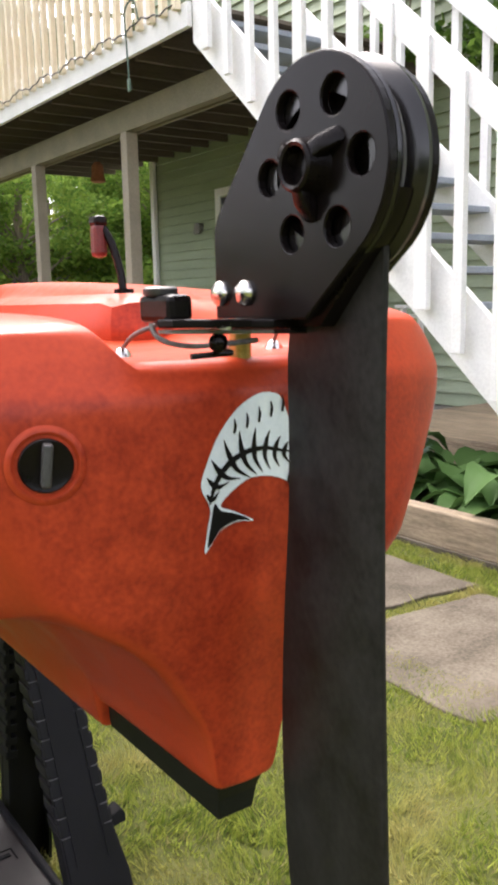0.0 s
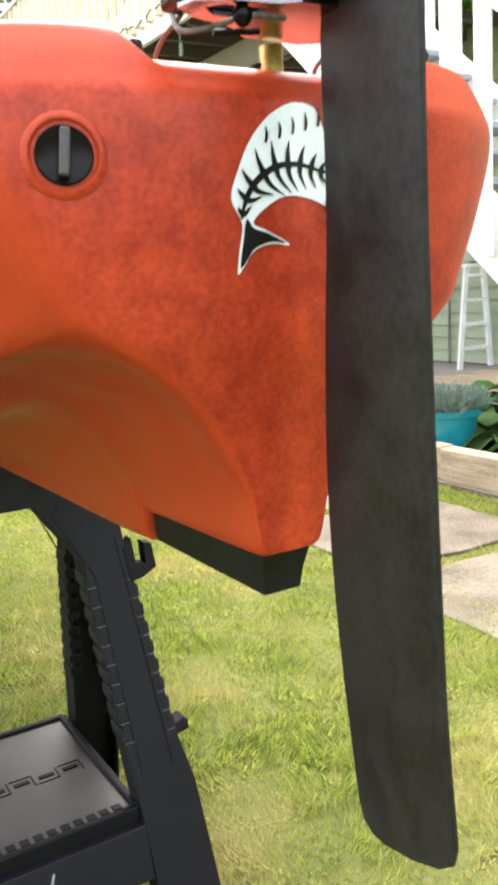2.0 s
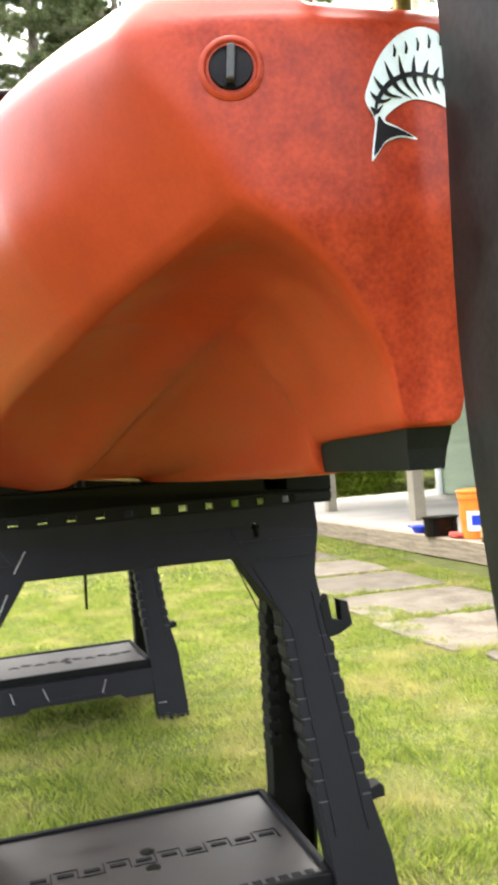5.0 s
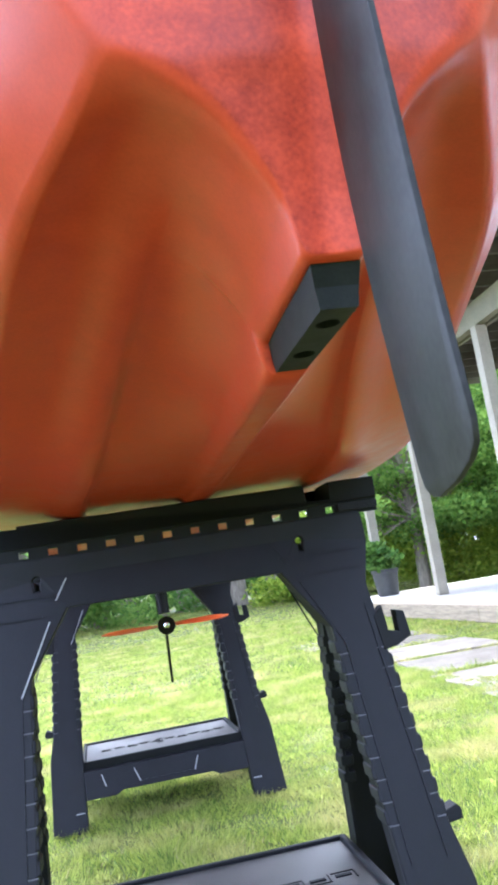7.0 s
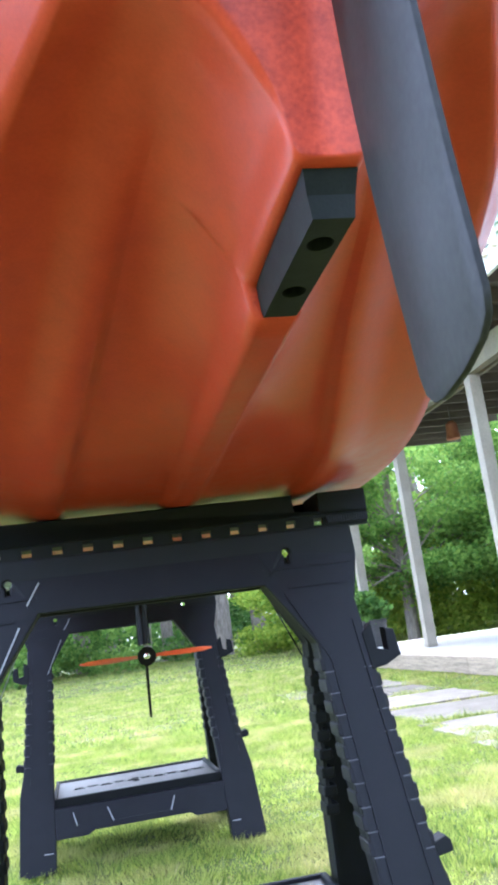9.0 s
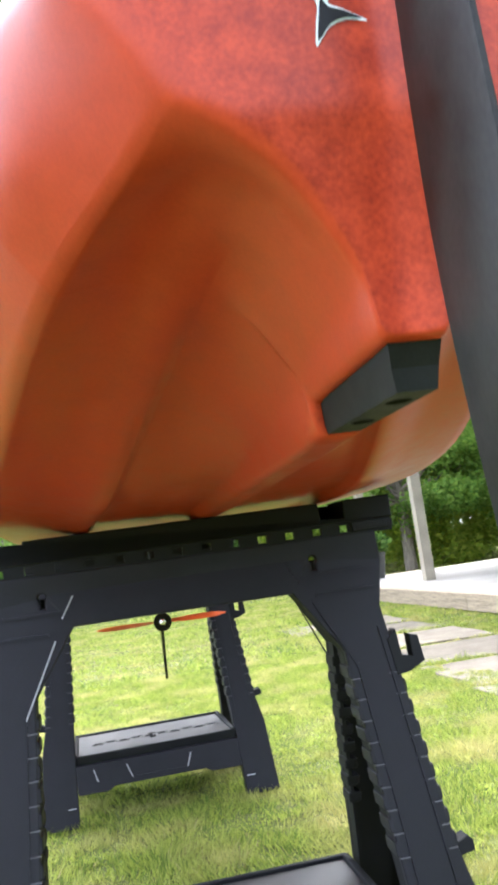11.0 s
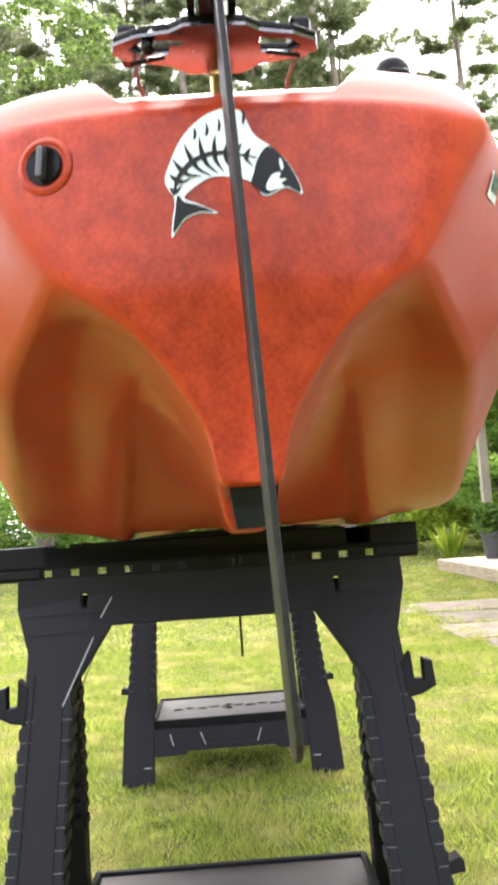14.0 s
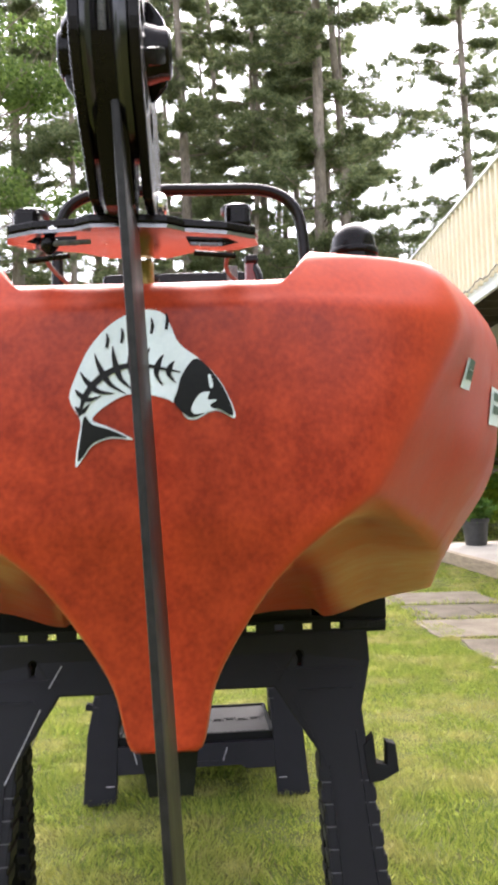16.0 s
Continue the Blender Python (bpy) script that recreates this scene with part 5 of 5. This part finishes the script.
def pine(x, y, height, r, seed, bare=6.0, spread=3.0, n_limb=64):
    rng = random.Random(seed)
    nr_ = np.random.default_rng(seed)
    t = thing("pine_tree", "tall pine with a bare lower trunk and feathery boughs", "tree", "pines behind the lawn", at=(x, y, 0))
    bm = bmesh.new()
    lx, ly = rng.uniform(-0.6, 0.6), rng.uniform(-0.5, 0.5)
    limb(bm, rng, (x, y, -0.1), (x + lx, y + ly, height), r, r * 0.2, 10, 0.03)
    part("trunk", bm, BARK, t, smooth=True)
    bm = bmesh.new()
    sprays = []
    for k in range(n_limb):
        z = 1.8 + (height - 2.6) * rng.random()
        p0 = Vector((x + lx * z / height, y + ly * z / height, z))
        a = rng.uniform(0, 2 * math.pi)
        dead = z < bare and rng.random() < 0.85
        ln = spread * (1 - 0.55 * max(0, (z - bare) / (height - bare))) * rng.uniform(0.4, 1.15) * (0.55 if dead else 1)
        p1 = p0 + Vector((math.cos(a) * ln, math.sin(a) * ln, ln * rng.uniform(-0.15, 0.32)))
        limb(bm, rng, p0, p1, 0.030 if not dead else 0.017, 0.006, 5, 0.3)
        side = Vector((-math.sin(a), math.cos(a), 0))
        for j in range(4 if dead else 7):
            f = 0.28 + 0.72 * j / 6
            q = p0.lerp(p1, f)
            reach = ln * rng.uniform(0.14, 0.34) * (1.15 - 0.5 * f)
            tw = q + (side * (1 if j % 2 else -1) * rng.uniform(0.5, 1) + (p1 - p0).normalized() * 0.7 + Vector((0, 0, rng.uniform(-0.25, 0.35)))) * reach
            tube(bm, [q, q.lerp(tw, 0.5) + Vector((0, 0, 0.03)), tw], 0.008, 4, 0.003)
            if not dead:
                sprays.append((q, tw))
    part("branchwork", bm, BARK, t)["kind"] = "stuff"
    # needle brushes along every twig
    n = 165
    q0 = np.repeat(np.array([tuple(q) for q, _ in sprays]), n, 0)
    q1 = np.repeat(np.array([tuple(w) for _, w in sprays]), n, 0)
    f = nr_.uniform(0.1, 1.1, len(q0))[:, None]
    along = (q1 - q0) / np.linalg.norm(q1 - q0, axis=1)[:, None]
    base = q0 + (q1 - q0) * f + nr_.normal(size=q0.shape) * (0.07, 0.07, 0.045)
    out = nr_.normal(size=q0.shape) * (1, 1, 0.7) + along * 0.8
    out /= np.linalg.norm(out, axis=1)[:, None]
    ln = nr_.uniform(0.09, 0.20, len(q0))[:, None]
    wv = np.cross(out, nr_.normal(size=q0.shape))
    wv *= 0.0160 / np.linalg.norm(wv, axis=1)[:, None]
    v = np.stack([base - wv, base + wv, base + out * ln], 1)
    polys("crown", v.reshape(-1, 3), 3, NEEDLES, t)
    return t


PINES = [(-0.5, 22, 20, 0.22), (1.9, 24, 21, 0.18), (3.1, 21, 22, 0.24), (4.2, 21.6, 20, 0.22), (7.6, 22, 19, 0.20), (-5.0, 22, 20, 0.24), (-2.7, 25, 21, 0.20),
         (0.6, 28, 22, 0.20), (10.6, 26, 20, 0.22), (-7.6, 25, 21, 0.22), (-4.0, 30, 22, 0.22), (-10, 21, 20, 0.26), (13.5, 24, 20, 0.24), (-1.6, 33, 23, 0.2),
         (2.5, 27, 21, 0.16), (3.7, 29, 22, 0.18), (1.2, 22.5, 19, 0.13), (5.2, 31, 22, 0.18), (-1.7, 23.5, 19, 0.14), (0.3, 31, 21, 0.17), (4.9, 25.5, 20, 0.14), (-3.5, 21.4, 18, 0.13), (2.9, 33, 23, 0.2), (-6.2, 29, 22, 0.2)]
for i, (x, y, h, r) in enumerate(PINES):
    pine(x, y, h, r, 40 + i, bare=3.6 + 3.4 * ((i * 7) % 4) / 3, n_limb=64 if r > 0.17 else 42)


def broadleaf(x, y, height, r, seed, crown, n, mat, size, label, group):
    rng = random.Random(seed)
    t = thing("leafy_tree", label, "tree", group, at=(x, y, 0))
    bm = bmesh.new()
    top = (x + rng.uniform(-0.3, 0.3), y, height * 0.75)
    limb(bm, rng, (x, y, -0.1), top, r, r * 0.35, 9, 0.1)
    for c, rad in crown:
        s = Vector((x, y, 0)).lerp(Vector(top), min(0.95, max(0.3, (c[2] - rad[2]) / height)))
        limb(bm, rng, s, c, r * 0.22, 0.008, 5, 0.3)
    part("trunk", bm, BARK, t)
    polys("crown", leaf_cloud(np.random.default_rng(seed), crown, n, size), 4, mat, t)
    return t


def blobs(seed, n, x0, x1, y0, y1, z0, z1, r0, r1, squash=0.6):
    rng = random.Random(seed)
    out = []
    for _ in range(n):
        r = rng.uniform(r0, r1)
        out.append(((rng.uniform(x0, x1), rng.uniform(y0, y1), rng.uniform(z0, z1)), (r, r, r * squash)))
    return out


# maple at the lawn's far side
broadleaf(-5.0, 15.2, 12, 0.16, 71, blobs(72, 40, -7.5, -1.7, 13.0, 16.5, 5.6, 12.0, 0.45, 0.9, 0.4), 30000, LEAVES_MAPLE, 0.09, "young maple with bright green leaves", "maples")
broadleaf(-9, 18, 9, 0.16, 73, blobs(74, 24, -12, -5.5, 16, 20, 3.5, 9.0, 0.5, 1.0, 0.45), 12000, LEAVES, 0.14, "young maple with bright green leaves", "maples")
# dense leafy trees beyond the patio
broadleaf(5.4, 13.4, 5.5, 0.12, 75, blobs(76, 52, 3.8, 7.6, 12.2, 15.0, 1.0, 3.3, 0.4, 0.8, 0.45), 44000, LEAVES_MID, 0.08, "dense green leafy tree behind the patio", "leafy trees by the patio")
broadleaf(8.6, 13.0, 6, 0.12, 77, blobs(78, 50, 6.6, 10.8, 11.6, 14.6, 0.8, 4.4, 0.45, 0.9, 0.45), 40000, LEAVES_MID, 0.085, "dense deep green leafy tree behind the patio", "leafy trees by the patio")
broadleaf(7.5, 17.0, 8, 0.14, 79, blobs(80, 44, 4.6, 11, 15.5, 18.5, 1.0, 3.9, 0.5, 1.0, 0.5), 36000, LEAVES, 0.10, "tall leafy tree with sunlit yellow-green leaves", "leafy trees by the patio")
broadleaf(12.5, 15.0, 8, 0.14, 81, blobs(82, 40, 10, 16, 13, 17, 0.8, 7.5, 0.6, 1.2, 0.45), 34000, LEAVES_MID, 0.12, "dense deep green leafy tree behind the patio", "leafy trees by the patio")

vine = thing("climbing_vine", "leafy green vine climbing the house wall above the stairs", "vine", at=(5.5, 3.9, 0.15))
part("stem", tube(bmesh.new(), spline([(5.56, 4.6, 0.15), (5.55, 4.55, 1.6), (5.55, 4.4, 2.9), (5.50, 4.2, 4.2)], 5), 0.012, 7, 0.006), BARK, vine)
polys("crown", leaf_cloud(np.random.default_rng(84), blobs(84, 34, 4.9, 5.5, 1.6, 4.6, 2.9, 4.8, 0.2, 0.42, 0.6), 11000, 0.09), 4, LEAVES_DEEP, vine)

# undergrowth along the wood edge
under = leaf_cloud(np.random.default_rng(90), blobs(91, 120, -20, 22, 21, 26, 0.1, 1.1, 0.4, 1.1, 0.55), 42000, 0.16)
tagged(polys("undergrowth", under, 4, LEAVES_DEEP), "tangled green undergrowth at the wood edge", "undergrowth", kind="stuff")
under = leaf_cloud(np.random.default_rng(92), blobs(93, 80, 3.4, 14, 13.6, 19, 0.1, 2.2, 0.35, 0.85, 0.6), 70000, 0.10)
tagged(polys("undergrowth", under, 4, LEAVES), "sunlit yellow-green undergrowth beyond the patio", "undergrowth", kind="stuff")
under = leaf_cloud(np.random.default_rng(99), blobs(100, 90, -18, 1, 17.5, 21, 0.2, 2.0, 0.4, 0.9, 0.6), 40000, 0.12)
tagged(polys("undergrowth", under, 4, LEAVES_MID), "bright green shrubs along the lawn's far edge", "undergrowth", kind="stuff")
far = leaf_cloud(np.random.default_rng(94), blobs(95, 150, -45, 50, 36, 48, 0.5, 5, 1.2, 2.4, 0.6), 36000, 0.42)
tagged(polys("far_wood", far, 4, LEAVES_MID), "distant dark woodland foliage", "woodland", kind="stuff")

# unseen foliage behind and beside the open lawn, added to block low sky light
back = leaf_cloud(np.random.default_rng(96), blobs(97, 110, -16, 16, -15, -10, 0.3, 2.6, 0.9, 1.7, 0.7) + blobs(98, 70, -40, -28, -15, 30, 0.5, 11, 1.4, 2.8, 0.7), 70000, 0.34)
tagged(polys("woodland", back, 4, LEAVES_DEEP), "unseen leafy foliage added to block low sky light", "woodland", kind="stuff")

# bed plants and pots
def hosta(x, y, z, n, size, seed):
    rng = random.Random(seed)
    t = thing("hosta", "hosta with broad ribbed green leaves in the mulch", "hosta", "hostas in the bed", at=(x, y, z))
    for k in range(n):
        a = k * 2.4 + rng.uniform(-0.3, 0.3)
        up = rng.uniform(0.35, 1.1) * (0.5 + 0.8 * (k / n))
        ln = size * rng.uniform(0.8, 1.15)
        bm = bmesh.new()
        rows = []
        for i in range(8):
            f = i / 7
            w = size * 0.30 * math.sin(math.pi * min(1, 0.04 + f * 0.97)) ** 0.75 if f > 0.22 else 0.006
            d = ln * f
            zz = ln * (up * f - 0.95 * f * f * f)
            rows.append([Vector((math.cos(a) * d - math.sin(a) * w * e, math.sin(a) * d + math.cos(a) * w * e, zz + abs(e) * w * 0.35 - 0.010 * (abs(e) == 0.5))) for e in (-1, -0.5, 0, 0.5, 1)])
        g = [[bm.verts.new((x + p.x, y + p.y, z + p.z)) for p in row] for row in rows]
        for i in range(7):
            for j in range(4):
                bm.faces.new((g[i][j], g[i + 1][j], g[i + 1][j + 1], g[i][j + 1]))
        ob = part("leaf", bm, HOSTA, t, smooth=True)
    return t


hosta(2.92, 0.98, 0.12, 18, 0.42, 1)
hosta(2.98, 1.30, 0.12, 13, 0.36, 2)
hosta(3.15, 2.15, 0.12, 16, 0.42, 3)
hosta(3.25, 1.72, 0.12, 14, 0.40, 4)
hosta(3.0, 0.35, 0.12, 14, 0.40, 5)
hosta(3.2, 2.75, 0.12, 13, 0.36, 6)
hosta(3.35, 1.25, 0.12, 16, 0.44, 7)
hosta(3.05, 1.62, 0.12, 12, 0.34, 8)

pot = thing("teal_pot", "round teal plastic pot holding a grey-green plant", "pot", at=(2.815, 1.79, 0.12))
part("pot", lathe(bmesh.new(), [(0.100, 0), (0.105, 0.004), (0.135, 0.165), (0.138, 0.172), (0.150, 0.176), (0.152, 0.205), (0.146, 0.208), (0.136, 0.200), (0.130, 0.170)], (2.815, 1.79, 0.118), 40), TEAL, pot, smooth=True)
part("soil", lathe(bmesh.new(), [(0.132, 0), (0.12, 0.012), (0.03, 0.016)], (2.815, 1.79, 0.290), 24), MULCH, pot)
rngp = np.random.default_rng(12)
n = 5200
a, e = rngp.uniform(0, 2 * np.pi, n), rngp.uniform(0.35, 1.5, n)
base = np.stack([2.815 + 0.11 * rngp.uniform(-1, 1, n), 1.79 + 0.11 * rngp.uniform(-1, 1, n), np.full(n, 0.30)], 1)
d = np.stack([np.cos(a) * np.cos(e), np.sin(a) * np.cos(e), np.sin(e)], 1)
ln = rngp.uniform(0.05, 0.13, n)[:, None]
w = np.cross(d, rngp.normal(size=(n, 3)))
w *= 0.0028 / np.linalg.norm(w, axis=1)[:, None]
b2 = base + d * ln * 0.45
polys("plant", np.stack([b2 - w, b2 + w, base + d * ln * 1.15 + w * 0.5, base + d * ln * 1.15 - w * 0.5], 1).reshape(-1, 3), 4, LAVENDER, pot)

potf = thing("patio_pot", "charcoal pot with a leafy shrub on the patio corner", "pot", at=(3.5, 9.75, 0.15))
part("pot", lathe(bmesh.new(), [(0.13, 0), (0.135, 0.004), (0.175, 0.30), (0.185, 0.305), (0.188, 0.35), (0.175, 0.352), (0.168, 0.30)], (3.5, 9.75, 0.1465), 28), DARK_POT, potf, smooth=True)
polys("plant", leaf_cloud(np.random.default_rng(14), [((3.5, 9.75, 0.62), (0.28, 0.28, 0.18)), ((3.4, 9.7, 0.75), (0.2, 0.2, 0.14))], 1500, 0.07), 4, LEAVES_DEEP, potf)
fern = thing("fern", "pale green upright fern at the lawn edge", "fern", at=(3.6, 12.6, 0))
rngp = np.random.default_rng(15)
n = 60
a, e = rngp.uniform(0, 2 * np.pi, n), rngp.uniform(0.9, 1.45, n)
d = np.stack([np.cos(a) * np.cos(e), np.sin(a) * np.cos(e), np.sin(e)], 1)
ln = rngp.uniform(0.4, 0.75, n)[:, None]
base = np.tile((3.6, 12.6, -0.01), (n, 1)) + 0.04 * rngp.normal(size=(n, 3)) * (1, 1, 0)
w = np.cross(d, rngp.normal(size=(n, 3)))
w *= 0.035 / np.linalg.norm(w, axis=1)[:, None]
polys("frond", np.stack([base, base + d * ln * 0.5 + w, base + d * ln, base + d * ln * 0.5 - w], 1).reshape(-1, 3), 4, LEAVES, fern)

# ---- things on the patio edge ----
PZ0 = PATIO_Z - 0.003
bucket = thing("bucket", "orange plastic bucket with a blue and white label", "bucket", at=(3.06, 3.95, PZ0))
part("body", lathe(bmesh.new(), [(0.125, 0), (0.130, 0.004), (0.142, 0.28), (0.150, 0.285), (0.150, 0.31), (0.146, 0.315), (0.155, 0.335), (0.150, 0.345), (0.136, 0.34)], (3.06, 3.95, PZ0), 36), BUCKET, bucket, smooth=True)
for u0, u1, z0, z1, mt in ((200, 262, 0.06, 0.20, WHITE_PAINT), (215, 240, 0.10, 0.17, BLUE)):
    bm = bmesh.new()
    rad = 0.1435 if mt is WHITE_PAINT else 0.1455
    g = [[bm.verts.new((3.06 + rad * math.cos(radians(u0 + (u1 - u0) * i / 8)), 3.95 + rad * math.sin(radians(u0 + (u1 - u0) * i / 8)), PZ0 + z)) for z in (z0, z1)] for i in range(9)]
    for i in range(8):
        bm.faces.new((g[i][0], g[i + 1][0], g[i + 1][1], g[i][1]))
    part("label", bm, mt, bucket)
pail = thing("storage_tub", "small black plastic storage tub", "tub", at=(2.93, 4.32, PZ0))
part("body", plate(bmesh.new(), loop2([(-0.10, -0.07), (0.10, -0.07), (0.10, 0.07), (-0.10, 0.07)], 4), [], 0.13, Matrix.Translation((2.95, 4.32, PZ0)), 0.006), BLACK, pail)
part("rim", plate(bmesh.new(), loop2([(-0.108, -0.078), (0.108, -0.078), (0.108, 0.078), (-0.108, 0.078)], 4), [], 0.014, Matrix.Translation((2.95, 4.32, PZ0 + 0.131)), 0.003), BLACK, pail)
scoop = thing("blue_scoop", "bright blue plastic scoop lying on the patio", "scoop", at=(2.95, 4.7, PZ0))
part("bowl", lathe(bmesh.new(), [(0.05, 0), (0.06, 0.004), (0.085, 0.05), (0.080, 0.052), (0.05, 0.012)], (2.97, 4.66, PZ0), 24), BLUE, scoop, smooth=True)
part("handle", box(bmesh.new(), (0.025, 0.13, 0.012), (2.96, 4.79, PZ0 + 0.04), 0.004), BLUE, scoop)
bit = thing("red_cloth", "crumpled dark red rag on the patio edge", "rag", at=(2.9, 4.05, PZ0))
bm = bmesh.new()
bmesh.ops.create_icosphere(bm, subdivisions=3, radius=1)
for v in bm.verts:
    k = 1 + 0.25 * noise.noise(v.co * 2.4)
    v.co = Vector((2.925 + 0.045 * v.co.x * k, 4.05 + 0.085 * v.co.y * k, PZ0 + 0.024 + 0.024 * v.co.z * k))
part("cloth", bm, RED, bit, smooth=True)


def bottle(x, y, seed):
    t = thing("beer_bottle", "brown glass bottle with a paper label", "bottle", "bottles on the patio edge", at=(x, y, PZ0))
    part("glass", lathe(bmesh.new(), [(0.028, 0), (0.0305, 0.004), (0.0305, 0.125), (0.026, 0.150), (0.0155, 0.185), (0.0135, 0.215), (0.0150, 0.218), (0.0150, 0.228), (0.0120, 0.230)], (x, y, PZ0), 24), GLASS, t, smooth=True)
    part("label", lathe(bmesh.new(), [(0.0309, 0.035), (0.0312, 0.036), (0.0312, 0.105), (0.0309, 0.106)], (x, y, PZ0), 24), LABEL, t, "tan paper label", smooth=True)
    part("neck_label", lathe(bmesh.new(), [(0.0168, 0.182), (0.0162, 0.185), (0.0146, 0.208), (0.0140, 0.209)], (x, y, PZ0), 20), LABEL, t, "tan paper neck label", smooth=True)
    return t


bottle(2.915, 3.66, 1)
bottle(2.915, 3.24, 2)
sack = thing("white_sack", "plump white plastic sack standing on the patio", "sack", at=(3.12, 3.30, PZ0))
bm = bmesh.new()
bmesh.ops.create_cube(bm, size=2)
bmesh.ops.subdivide_edges(bm, edges=bm.edges, cuts=7, use_grid_fill=True)
for v in bm.verts:
    p = v.co.copy()
    q = Vector((p.x * math.sqrt(1 - p.y * p.y / 3), p.y * math.sqrt(1 - p.x * p.x / 3), p.z))
    k = 1 + 0.07 * noise.noise(p * 1.7) - 0.10 * max(0, p.z) ** 2
    v.co = Vector((3.13 + 0.13 * q.x * k, 3.30 + 0.17 * q.y * k, PZ0 + 0.001 + 0.21 * (p.z + 1)))
part("bag", bm, WHITE_SACK, sack, smooth=True)
sack2 = copy_thing(sack, pose(3.30, 3.62, PZ0, 0, 0, 40))
brick = thing("block", "grey concrete block at the bed corner", "block", at=(2.95, 2.95, 0.1))
part("stone", box(bmesh.new(), (0.20, 0.12, 0.11), (2.98, 2.95, 0.165), 0.012), CONCRETE, brick)

# white step ladder by the house
ladder = thing("step_ladder", "white wooden step ladder standing by the house wall", "ladder", at=(5.38, 4.08, PZ0))
for s in (-1, 1):
    foot, head = 5.38 + s * 0.19, 5.38 + s * 0.10
    part("rail", plate(bmesh.new(), [(foot - 0.025, PZ0), (foot + 0.025, PZ0), (head + 0.025, 1.02), (head - 0.025, 1.02)], [], 0.03, Matrix.Translation((0, 4.08, 0)) @ FRONT, 0.003), WHITE_PAINT, ladder)
for k in range(4):
    z = 0.32 + 0.21 * k
    part("rung", box(bmesh.new(), (0.35 - 0.048 * k, 0.06, 0.03), (5.38, 4.095, z), 0.004), WHITE_PAINT, ladder)
part("top_board", box(bmesh.new(), (0.30, 0.13, 0.03), (5.38, 4.095, 1.035), 0.005), WHITE_PAINT, ladder)
